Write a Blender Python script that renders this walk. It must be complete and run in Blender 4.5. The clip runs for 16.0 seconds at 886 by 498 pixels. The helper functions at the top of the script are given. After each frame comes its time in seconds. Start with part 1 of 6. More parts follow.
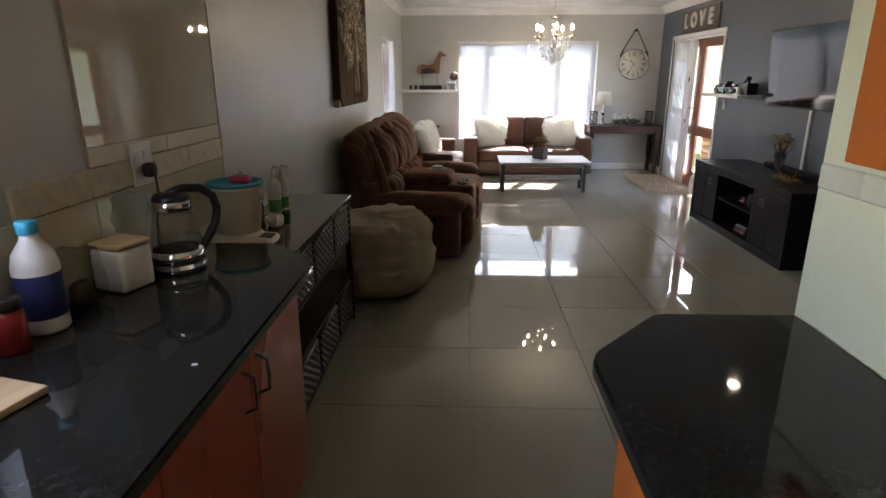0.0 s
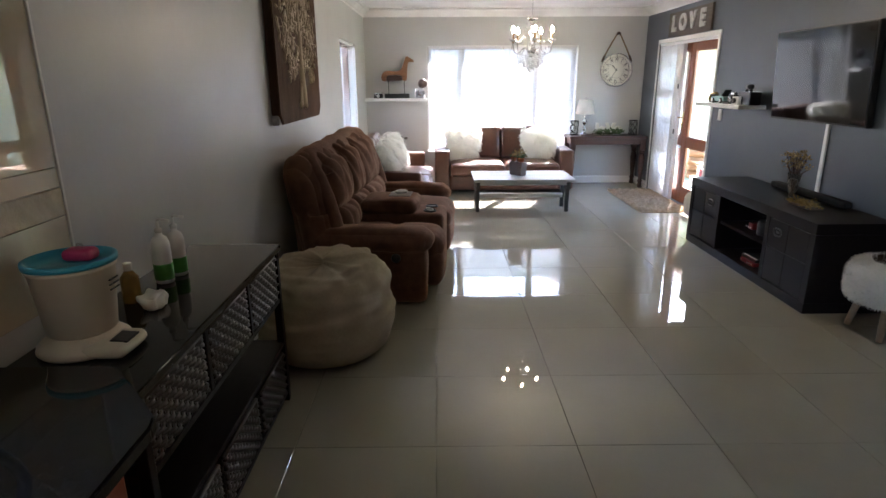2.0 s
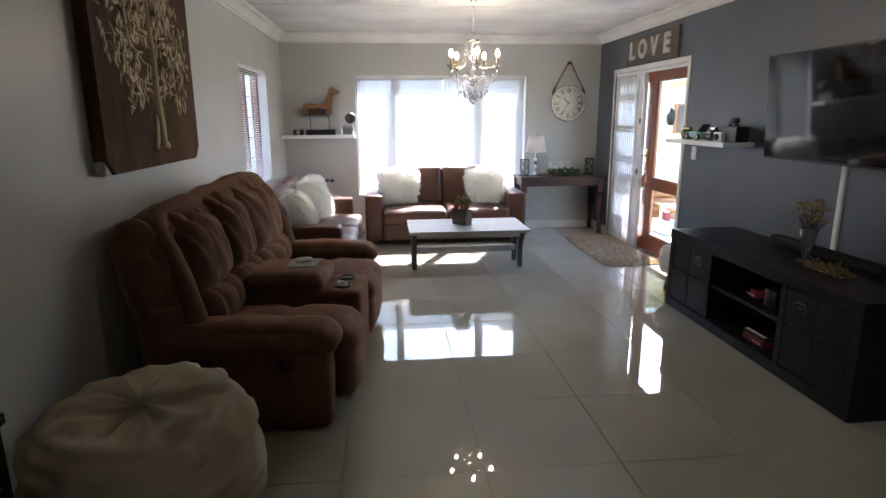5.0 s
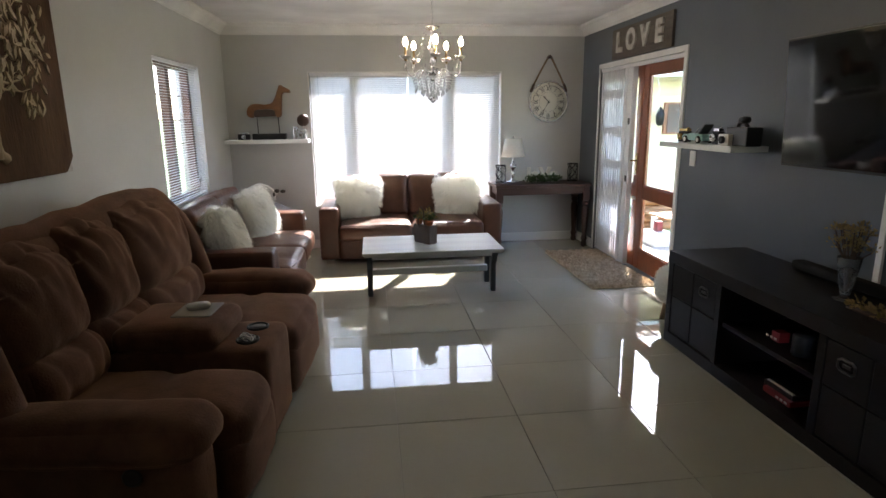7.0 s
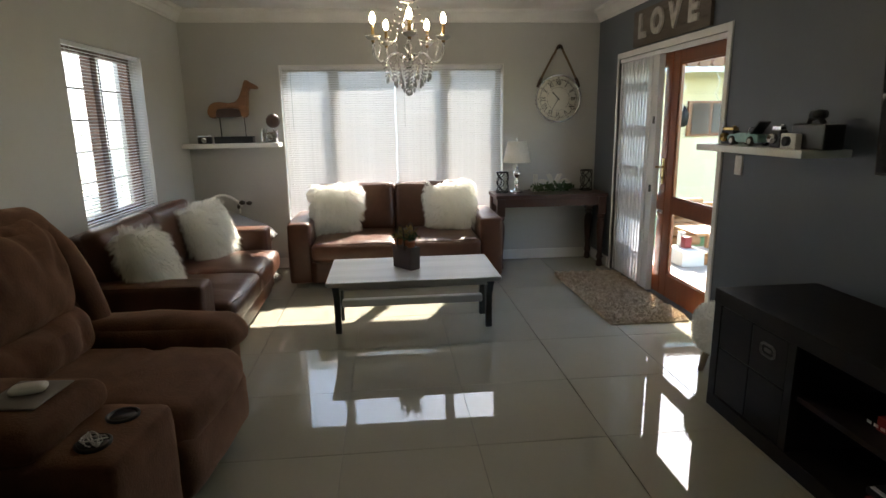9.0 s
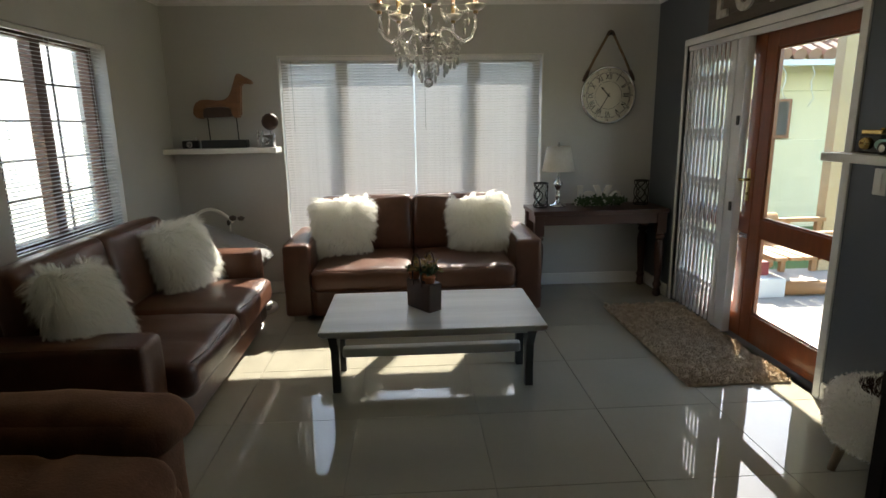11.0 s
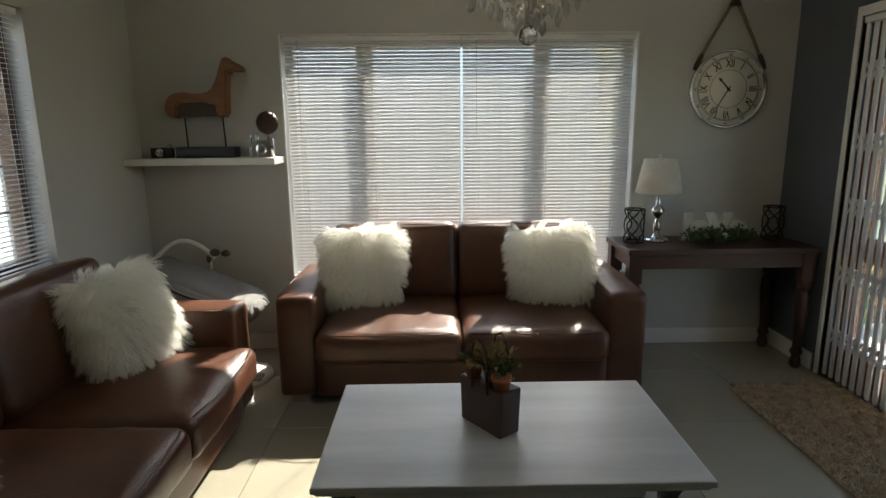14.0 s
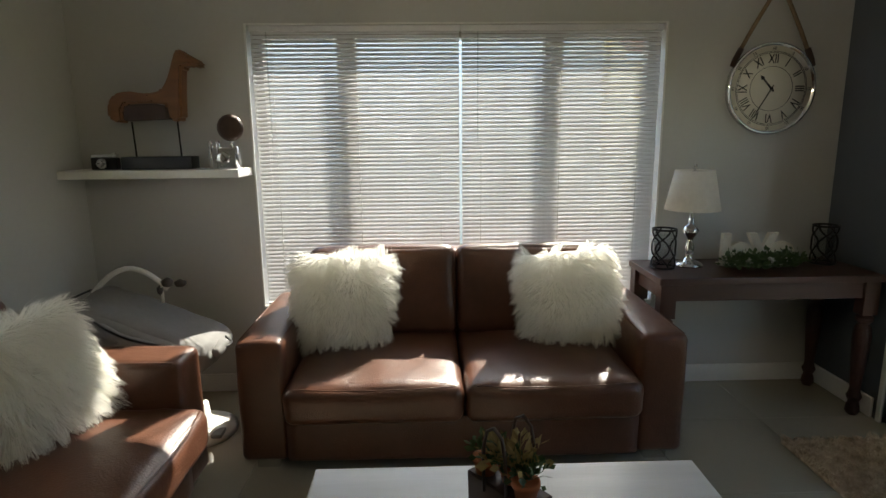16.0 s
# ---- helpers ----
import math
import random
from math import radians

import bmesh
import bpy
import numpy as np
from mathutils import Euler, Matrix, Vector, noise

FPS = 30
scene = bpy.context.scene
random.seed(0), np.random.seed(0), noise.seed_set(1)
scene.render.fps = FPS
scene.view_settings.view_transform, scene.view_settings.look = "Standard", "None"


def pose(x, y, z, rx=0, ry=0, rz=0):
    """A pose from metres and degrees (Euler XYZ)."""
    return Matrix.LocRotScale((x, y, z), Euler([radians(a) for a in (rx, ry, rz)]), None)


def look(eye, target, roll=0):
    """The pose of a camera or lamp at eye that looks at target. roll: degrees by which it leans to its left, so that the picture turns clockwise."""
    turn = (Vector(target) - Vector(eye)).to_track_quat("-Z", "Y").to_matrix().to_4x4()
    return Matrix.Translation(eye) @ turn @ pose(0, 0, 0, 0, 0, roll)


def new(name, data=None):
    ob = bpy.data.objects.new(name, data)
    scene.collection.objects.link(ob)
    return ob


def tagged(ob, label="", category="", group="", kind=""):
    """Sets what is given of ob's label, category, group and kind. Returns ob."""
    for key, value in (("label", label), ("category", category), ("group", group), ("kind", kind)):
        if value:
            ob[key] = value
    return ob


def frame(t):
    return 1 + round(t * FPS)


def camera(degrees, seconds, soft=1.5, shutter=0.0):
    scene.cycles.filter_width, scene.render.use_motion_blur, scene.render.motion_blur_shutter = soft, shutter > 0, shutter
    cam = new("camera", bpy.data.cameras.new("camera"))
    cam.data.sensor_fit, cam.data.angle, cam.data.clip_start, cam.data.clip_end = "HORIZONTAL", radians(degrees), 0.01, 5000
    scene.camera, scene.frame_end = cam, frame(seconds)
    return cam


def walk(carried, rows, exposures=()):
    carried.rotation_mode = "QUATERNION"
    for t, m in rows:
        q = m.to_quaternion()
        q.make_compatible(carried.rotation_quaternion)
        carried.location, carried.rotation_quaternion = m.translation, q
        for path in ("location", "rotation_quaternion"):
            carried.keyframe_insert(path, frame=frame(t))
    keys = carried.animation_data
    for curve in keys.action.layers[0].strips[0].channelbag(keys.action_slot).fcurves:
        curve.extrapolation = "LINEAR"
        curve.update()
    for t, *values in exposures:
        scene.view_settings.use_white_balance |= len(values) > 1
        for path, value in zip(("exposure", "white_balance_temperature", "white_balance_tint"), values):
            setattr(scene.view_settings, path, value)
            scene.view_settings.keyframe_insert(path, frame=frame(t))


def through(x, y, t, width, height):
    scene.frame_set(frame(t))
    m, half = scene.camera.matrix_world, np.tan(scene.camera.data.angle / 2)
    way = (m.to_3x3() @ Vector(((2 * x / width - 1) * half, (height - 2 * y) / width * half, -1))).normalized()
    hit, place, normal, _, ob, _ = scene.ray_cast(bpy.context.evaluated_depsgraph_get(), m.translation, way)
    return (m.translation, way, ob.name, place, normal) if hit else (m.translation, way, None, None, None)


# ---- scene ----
cam = camera(75.4, 16.0)
PATH = [
    (0, (-0.044, 1.029, 1.504), (-0.113, 2.942, 0.925), -0.1),
    (0.5, (-0.005, 1.239, 1.508), (-0.059, 3.153, 0.931), -0.2),
    (1, (0.016, 1.437, 1.509), (-0.026, 3.351, 0.932), -0.2),
    (1.5, (0.009, 1.657, 1.518), (-0.012, 3.573, 0.942), -0.2),
    (2, (0.021, 1.864, 1.549), (0.033, 3.782, 0.982), -0.3),
    (2.5, (0.05, 2.026, 1.55), (0.1, 3.949, 1.003), -0.3),
    (3, (0.099, 2.237, 1.562), (0.181, 4.169, 1.051), -0.3),
    (3.5, (0.114, 2.397, 1.557), (0.219, 4.335, 1.076), -0.4),
    (4, (0.144, 2.635, 1.546), (0.27, 4.576, 1.079), -0.4),
    (4.5, (0.162, 2.857, 1.56), (0.316, 4.796, 1.098), -0.5),
    (5, (0.226, 3.079, 1.518), (0.415, 5.018, 1.065), -0.3),
    (7.5, (0.641, 4.094, 1.506), (0.873, 6.03, 1.061), -0.7),
    (8, (0.731, 4.313, 1.491), (0.954, 6.252, 1.053), -0.8),
    (8.5, (0.791, 4.5, 1.478), (1.0, 6.441, 1.04), -0.8),
    (9, (0.864, 4.77, 1.466), (1.05, 6.713, 1.031), -0.9),
    (11.5, (0.925, 5.912, 1.461), (1.017, 7.864, 1.035), -0.8),
    (12, (0.893, 6.14, 1.438), (0.97, 8.094, 1.019), -0.7),
    (12.5, (0.888, 6.357, 1.451), (0.948, 8.31, 1.025), -0.7),
    (13, (0.878, 6.575, 1.419), (0.923, 8.532, 1.008), -0.7),
    (13.5, (0.849, 6.775, 1.422), (0.881, 8.733, 1.018), -0.6),
    (14, (0.808, 7.004, 1.432), (0.83, 8.963, 1.03), -0.6),
    (14.5, (0.789, 7.163, 1.427), (0.808, 9.123, 1.03), -0.5),
    (15, (0.792, 7.352, 1.431), (0.806, 9.313, 1.039), -0.5),
    (15.5, (0.797, 7.467, 1.436), (0.817, 9.429, 1.047), -0.5),
    (16, (0.795, 7.554, 1.442), (0.844, 9.516, 1.055), -0.6),
]
EXPOSE = [(0.0, 4.45, 6350, 17), (1.5, 4.85, 6000, 17), (3.5, 4.5, 5850, 17), (5.0, 4.35, 5900, 17), (7.5, 3.75, 6450, 13), (9.0, 3.3, 6800, 10), (12.0, 2.65, 6850, 7), (16.0, 2.72, 6850, 6)]
walk(cam, [(t, look(eye, target, roll)) for t, eye, target, roll in PATH], exposures=EXPOSE)

# ---- world and sun ----
world = bpy.data.worlds.new("sky")
scene.world = world
world.use_nodes = True
wn = world.node_tree.nodes
sky = wn.new("ShaderNodeTexSky")
sky.sky_type = "NISHITA"
sky.sun_disc = False
sky.sun_elevation = radians(41.9)
sky.sun_rotation = math.atan2(0.44, 1.0)
wn["Background"].inputs[1].default_value = 0.15
world.node_tree.links.new(sky.outputs[0], wn["Background"].inputs[0])
sun = new("sun", bpy.data.lights.new("sun", "SUN"))
sun.data.energy, sun.data.angle, sun.data.color = 3.2, radians(0.55), (1.0, 0.955, 0.87)
sun.matrix_world = look((0, 0, 0), (-0.44, -1.0, -0.98))

kitchen_sky = new("kitchen_window_light", bpy.data.lights.new("kitchen_window_light", "AREA"))
kitchen_sky.data.shape, kitchen_sky.data.size, kitchen_sky.data.size_y = "RECTANGLE", 1.2, 0.8
kitchen_sky.data.energy, kitchen_sky.data.color = 0.45, (1.0, 0.97, 0.92)
kitchen_sky.matrix_world = look((-1.20, 1.6, 1.62), (0.0, 1.6, 1.35))

# ---- materials ----
def mat(name, color, rough=0.5, metal=0.0, vary=0.12, scale=6.0, bump=0.0, bump_scale=80.0, coat=0.0, stretch=(1, 1, 1),
        second=None, mix_scale=2.0, rough_vary=0.1, sheen=0.0, per_object=0.0, spec=0.5, trans=0.0, subsurface=0.0, sheen_tint=(1, 1, 1)):
    m = bpy.data.materials.new(name)
    m.use_nodes = True
    nt = m.node_tree
    n, l = nt.nodes, nt.links
    b = n["Principled BSDF"]
    tc = n.new("ShaderNodeTexCoord")
    mp = n.new("ShaderNodeMapping")
    mp.inputs["Scale"].default_value = stretch
    l.new(tc.outputs["Object"], mp.inputs[0])
    fine, broad = n.new("ShaderNodeTexNoise"), n.new("ShaderNodeTexNoise")
    fine.inputs["Scale"].default_value, fine.inputs["Detail"].default_value = scale * 7, 6
    broad.inputs["Scale"].default_value, broad.inputs["Detail"].default_value = mix_scale, 4
    l.new(mp.outputs[0], fine.inputs["Vector"])
    l.new(mp.outputs[0], broad.inputs["Vector"])
    mix = n.new("ShaderNodeMix")
    mix.data_type = "RGBA"
    c2 = second or [c * 0.8 for c in color]
    mix.inputs["A"].default_value, mix.inputs["B"].default_value = (*color, 1), (*c2, 1)
    rr = n.new("ShaderNodeMapRange")
    rr.inputs["From Min"].default_value, rr.inputs["From Max"].default_value = 0.35, 0.7
    l.new(broad.outputs["Fac"], rr.inputs["Value"])
    l.new(rr.outputs[0], mix.inputs["Factor"])
    hsv = n.new("ShaderNodeHueSaturation")
    vr = n.new("ShaderNodeMapRange")
    vr.inputs["To Min"].default_value, vr.inputs["To Max"].default_value = 1 - vary, 1 + vary
    l.new(fine.outputs["Fac"], vr.inputs["Value"])
    last = vr.outputs[0]
    if per_object:
        oi = n.new("ShaderNodeObjectInfo")
        pr = n.new("ShaderNodeMapRange")
        pr.inputs["To Min"].default_value, pr.inputs["To Max"].default_value = 1 - per_object, 1 + per_object
        mu = n.new("ShaderNodeMath")
        mu.operation = "MULTIPLY"
        l.new(oi.outputs["Random"], pr.inputs["Value"])
        l.new(pr.outputs[0], mu.inputs[0])
        l.new(last, mu.inputs[1])
        last = mu.outputs[0]
    l.new(last, hsv.inputs["Value"])
    l.new(mix.outputs["Result"], hsv.inputs["Color"])
    l.new(hsv.outputs[0], b.inputs["Base Color"])
    rv = n.new("ShaderNodeMapRange")
    rv.inputs["To Min"].default_value, rv.inputs["To Max"].default_value = rough * (1 - rough_vary), min(1, rough * (1 + rough_vary))
    l.new(broad.outputs["Fac"], rv.inputs["Value"])
    l.new(rv.outputs[0], b.inputs["Roughness"])
    b.inputs["Metallic"].default_value = metal
    b.inputs["Coat Weight"].default_value = coat
    b.inputs["Coat Roughness"].default_value = 0.04
    b.inputs["Sheen Weight"].default_value = sheen
    b.inputs["Sheen Tint"].default_value = (*sheen_tint, 1)
    b.inputs["Specular IOR Level"].default_value = spec
    b.inputs["Transmission Weight"].default_value = trans
    if subsurface:
        b.inputs["Subsurface Weight"].default_value = subsurface
        b.inputs["Subsurface Radius"].default_value = (0.02, 0.02, 0.02)
    if bump:
        bn, bp = n.new("ShaderNodeTexNoise"), n.new("ShaderNodeBump")
        bn.inputs["Scale"].default_value, bn.inputs["Detail"].default_value = bump_scale, 5
        l.new(mp.outputs[0], bn.inputs["Vector"])
        l.new(bn.outputs["Fac"], bp.inputs["Height"])
        bp.inputs["Strength"].default_value, bp.inputs["Distance"].default_value = bump, 0.01
        l.new(bp.outputs[0], b.inputs["Normal"])
    return m


def glow(name, color, strength):
    m = bpy.data.materials.new(name)
    m.use_nodes = True
    b = m.node_tree.nodes["Principled BSDF"]
    b.inputs["Base Color"].default_value = (*color, 1)
    b.inputs["Emission Color"].default_value = (*color, 1)
    b.inputs["Emission Strength"].default_value = strength
    return m


def pane_glass(name, tint=(0.96, 0.97, 0.96)):
    m = bpy.data.materials.new(name)
    m.use_nodes = True
    n, l = m.node_tree.nodes, m.node_tree.links
    n.remove(n["Principled BSDF"])
    tr, gl, mx, lw = n.new("ShaderNodeBsdfTransparent"), n.new("ShaderNodeBsdfGlossy"), n.new("ShaderNodeMixShader"), n.new("ShaderNodeLayerWeight")
    po, fr = n.new("ShaderNodeMath"), n.new("ShaderNodeMath")
    po.operation, fr.operation = "POWER", "MULTIPLY_ADD"
    po.inputs[1].default_value, fr.inputs[1].default_value, fr.inputs[2].default_value = 4.0, 0.5, 0.03
    l.new(lw.outputs["Facing"], po.inputs[0])
    l.new(po.outputs[0], fr.inputs[0])
    tr.inputs[0].default_value = (*tint, 1)
    gl.inputs["Roughness"].default_value = 0.01
    l.new(fr.outputs[0], mx.inputs[0])
    l.new(tr.outputs[0], mx.inputs[1])
    l.new(gl.outputs[0], mx.inputs[2])
    l.new(mx.outputs[0], n["Material Output"].inputs[0])
    return m


def leafy(name, color, through=0.35, rough=0.6):
    """A thin sheet that lets some light pass: slats, leaves, shades, fur."""
    m = mat(name, color, rough, vary=0.15)
    n, l = m.node_tree.nodes, m.node_tree.links
    b, out = n["Principled BSDF"], n["Material Output"]
    t, mx = n.new("ShaderNodeBsdfTranslucent"), n.new("ShaderNodeMixShader")
    t.inputs[0].default_value = (*color, 1)
    mx.inputs[0].default_value = through
    l.new(b.outputs[0], mx.inputs[1])
    l.new(t.outputs[0], mx.inputs[2])
    l.new(mx.outputs[0], out.inputs[0])
    return m


M = dict(
    paint=mat("grey_paint", (0.50, 0.50, 0.49), 0.38, vary=0.03, bump=0.05, bump_scale=45, second=(0.47, 0.47, 0.46)),
    dark=mat("slate_paint", (0.084, 0.097, 0.117), 0.42, vary=0.04, bump=0.05, bump_scale=45, second=(0.077, 0.089, 0.108)),
    white=mat("white_paint", (0.78, 0.78, 0.76), 0.45, vary=0.03),
    ceil=mat("ceiling_paint", (0.80, 0.80, 0.79), 0.55, vary=0.02, bump=0.04, bump_scale=60),
    tile=mat("polished_porcelain", (0.335, 0.313, 0.25), 0.008, vary=0.03, scale=8, second=(0.315, 0.294, 0.233), per_object=0.02, rough_vary=0.3, spec=0.62),
    grout=mat("grey_grout", (0.36, 0.335, 0.285), 0.9, vary=0.2),
    leather=mat("brown_leather", (0.104, 0.043, 0.025), 0.34, vary=0.22, scale=3, bump=0.22, bump_scale=140, second=(0.074, 0.029, 0.016), mix_scale=5, rough_vary=0.25),
    suede=mat("brown_suede", (0.115, 0.046, 0.022), 0.9, vary=0.22, scale=4, bump=0.25, bump_scale=110, second=(0.070, 0.028, 0.014), mix_scale=9, sheen=0.35, sheen_tint=(0.80, 0.45, 0.25)),
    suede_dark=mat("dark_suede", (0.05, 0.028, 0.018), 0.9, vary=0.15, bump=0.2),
    fur=leafy("cream_fur", (0.93, 0.92, 0.87), 0.5, 0.55),
    espresso=mat("espresso_wood", (0.011, 0.008, 0.0085), 0.42, spec=0.16, vary=0.3, scale=5, stretch=(1, 0.15, 1), bump=0.08, bump_scale=60, second=(0.009, 0.007, 0.0075)),
    deskwood=mat("dark_cherry_wood", (0.055, 0.021, 0.014), 0.42, vary=0.3, scale=4, stretch=(0.15, 1, 1), bump=0.08, second=(0.035, 0.014, 0.010)),
    doorwood=mat("varnished_meranti", (0.26, 0.075, 0.025), 0.30, vary=0.3, scale=5, stretch=(1, 1, 0.12), second=(0.18, 0.05, 0.018), coat=0.3),
    # darker copy of the meranti, with the west window's shade in its colour
    windowwood=mat("shaded_meranti", (0.115, 0.045, 0.020), 0.4, vary=0.3, scale=5, stretch=(1, 1, 0.12), second=(0.075, 0.029, 0.014)),
    artwood=mat("rustic_brown_wood", (0.125, 0.070, 0.040), 0.85, vary=0.45, scale=5, stretch=(1, 1, 0.25), bump=0.35, second=(0.075, 0.040, 0.023), mix_scale=5, spec=0.2),
    carved=mat("carved_beige_wood", (0.56, 0.45, 0.30), 0.7, vary=0.25, scale=6, bump=0.3, second=(0.42, 0.32, 0.20)),
    horse=mat("carved_orange_wood", (0.25, 0.115, 0.044), 0.5, vary=0.35, scale=5, stretch=(0.3, 1, 1), second=(0.15, 0.062, 0.025)),
    black=mat("black_plastic", (0.014, 0.014, 0.015), 0.35, vary=0.1),
    iron=mat("black_iron", (0.02, 0.02, 0.02), 0.5, metal=0.6),
    chrome=mat("chrome", (0.75, 0.75, 0.76), 0.12, metal=1.0, vary=0.03),
    brass=mat("brass", (0.6, 0.42, 0.16), 0.25, metal=1.0, vary=0.05),
    screen=mat("tv_screen", (0.008, 0.008, 0.010), 0.05, vary=0.02, spec=0.35),
    granite=mat("black_granite", (0.011, 0.011, 0.010), 0.045, vary=0.85, scale=60, second=(0.022, 0.022, 0.020), mix_scale=60, spec=0.26),
    cherry=mat("cherry_laminate", (0.25, 0.042, 0.014), 0.28, vary=0.15, scale=4, stretch=(1, 1, 0.15), second=(0.20, 0.034, 0.012)),
    orange=mat("orange_laminate", (0.50, 0.12, 0.02), 0.3, vary=0.12, scale=4, stretch=(1, 1, 0.15)),
    cream_tile=mat("cream_wall_tile", (0.53, 0.48, 0.365), 0.015, vary=0.05, second=(0.50, 0.45, 0.34), per_object=0.03),
    cream_wall=mat("cream_glazed_wall", (0.66, 0.59, 0.39), 0.22, vary=0.05, second=(0.62, 0.55, 0.36)),
    frieze=mat("travertine_border", (0.54, 0.47, 0.33), 0.35, vary=0.15, bump=0.4, bump_scale=30, second=(0.42, 0.36, 0.25), mix_scale=18),
    border=mat("plain_border_tile", (0.57, 0.50, 0.36), 0.25, vary=0.06, second=(0.53, 0.46, 0.33)),
    slat=leafy("white_slat", (0.78, 0.78, 0.79), 0.08, 0.4),
    plastic=mat("white_plastic", (0.76, 0.75, 0.71), 0.35, vary=0.03),
    gate=mat("white_gate_enamel", (0.78, 0.78, 0.80), 0.3, vary=0.04),
    tabletop=mat("whitewashed_wood", (0.68, 0.68, 0.66), 0.30, vary=0.1, scale=3, stretch=(0.12, 1, 1), second=(0.46, 0.46, 0.45), mix_scale=5, bump=0.08),
    tableleg=mat("charcoal_paint", (0.055, 0.06, 0.06), 0.5, vary=0.2),
    rug=mat("shaggy_wool", (0.60, 0.49, 0.35), 0.95, vary=0.4, scale=8, second=(0.36, 0.27, 0.18), mix_scale=24),
    canvas=mat("beige_beanbag_cotton", (0.41, 0.345, 0.25), 0.9, vary=0.14, scale=10, bump=0.25, bump_scale=300, second=(0.34, 0.285, 0.20)),
    wicker=mat("dark_wicker", (0.030, 0.022, 0.018), 0.3, vary=0.4, scale=10, second=(0.048, 0.038, 0.031), mix_scale=25),
    glass=pane_glass("window_glass"),
    crystal=mat("crystal", (0.98, 0.98, 0.98), 0.0, vary=0.0, trans=0.93, spec=0.8),
    greywood=mat("weathered_frame", (0.34, 0.32, 0.29), 0.5, vary=0.2, scale=5, stretch=(1, 1, 0.12)),
    cloth=mat("speaker_cloth", (0.012, 0.012, 0.013), 0.8, vary=0.2, spec=0.2),
    jug=pane_glass("jug_glass", (0.975, 0.98, 0.975)),
    bead=mat("crystal_bead", (0.95, 0.95, 0.95), 0.01, vary=0.0, trans=0.5, spec=1.0),
    tubcream=mat("cream_plastic", (0.62, 0.56, 0.44), 0.35, vary=0.04),
    bronze=mat("bronze", (0.30, 0.21, 0.10), 0.3, metal=1.0, vary=0.1),
    pewter=mat("pewter", (0.15, 0.14, 0.135), 0.35, metal=1.0, vary=0.1),
    bulb=glow("bulb", (1.0, 0.82, 0.54), 18.0),
    clockface=mat("clock_face", (0.74, 0.72, 0.64), 0.5, vary=0.05, second=(0.68, 0.65, 0.56)),
    rope=mat("rope_strap", (0.20, 0.14, 0.08), 0.9, vary=0.3),
    lamp_shade=leafy("linen_shade", (0.84, 0.82, 0.77), 0.38, 0.9),
    plank=mat("weathered_plank", (0.15, 0.125, 0.105), 0.8, vary=0.4, scale=5, stretch=(1, 0.12, 1), bump=0.3, second=(0.075, 0.062, 0.052)),
    letter=mat("distressed_white", (0.55, 0.53, 0.49), 0.7, vary=0.3, scale=6, second=(0.33, 0.31, 0.28), mix_scale=22),
    leaf=leafy("green_leaf", (0.06, 0.10, 0.035), 0.25, 0.5),
    dryflower=leafy("dried_flower", (0.30, 0.22, 0.09), 0.3, 0.8),
    terracotta=mat("terracotta", (0.42, 0.13, 0.045), 0.7, vary=0.2),
    planter=mat("brown_planter_wood", (0.055, 0.026, 0.017), 0.5, vary=0.3, stretch=(1, 1, 0.2)),
    stucco=mat("cream_stucco", (0.84, 0.72, 0.46), 0.9, vary=0.06, bump=0.3, bump_scale=60, second=(0.76, 0.67, 0.43), mix_scale=1.5),
    whitewall=mat("white_brick_paint", (0.84, 0.83, 0.78), 0.8, vary=0.06, bump=0.2),
    yardwall=mat("weathered_white_plaster", (0.72, 0.72, 0.70), 0.9, vary=0.15, scale=3, bump=0.2, second=(0.58, 0.60, 0.58), mix_scale=2.2),
    roof=mat("roof_tile", (0.30, 0.17, 0.11), 0.8, vary=0.3, per_object=0.15),
    grass=mat("lawn", (0.07, 0.13, 0.025), 0.9, vary=0.5, scale=12, bump=0.6, bump_scale=120, second=(0.11, 0.15, 0.04), mix_scale=3),
    paving=mat("porch_paving", (0.40, 0.36, 0.31), 0.7, vary=0.15, bump=0.15, second=(0.31, 0.28, 0.24), per_object=0.05),
    log=mat("pine_log", (0.42, 0.22, 0.09), 0.6, vary=0.3, stretch=(0.15, 1, 1), second=(0.32, 0.16, 0.06)),
    bark=mat("bark", (0.12, 0.09, 0.06), 0.9, vary=0.4, bump=0.6, bump_scale=40),
    blue=mat("blue_plastic", (0.05, 0.36, 0.50), 0.4, vary=0.05),
    navy=mat("navy_label", (0.02, 0.03, 0.12), 0.4, vary=0.1),
    pink=mat("pink_plastic", (0.55, 0.05, 0.16), 0.4, vary=0.1),
    red=mat("red_plastic", (0.22, 0.014, 0.016), 0.4, vary=0.1),
    green=mat("green_label", (0.08, 0.30, 0.05), 0.4, vary=0.1),
    oil=mat("amber_bottle", (0.45, 0.28, 0.06), 0.1, vary=0.05, trans=0.6),
    clear=pane_glass("clear_glass", (0.86, 0.88, 0.87)),
    boardwood=mat("bamboo_board", (0.55, 0.40, 0.22), 0.5, vary=0.2, stretch=(1, 0.1, 1)),
    paper=mat("printed_paper", (0.7, 0.68, 0.62), 0.6),
    greyfab=mat("grey_fabric", (0.21, 0.205, 0.20), 0.9, vary=0.1, bump=0.2, bump_scale=200),
    teal=mat("teal_tin", (0.30, 0.50, 0.49), 0.4, vary=0.2, second=(0.20, 0.36, 0.36)),
    padfab=mat("mouse_pad_cloth", (0.30, 0.27, 0.25), 0.8, vary=0.08),
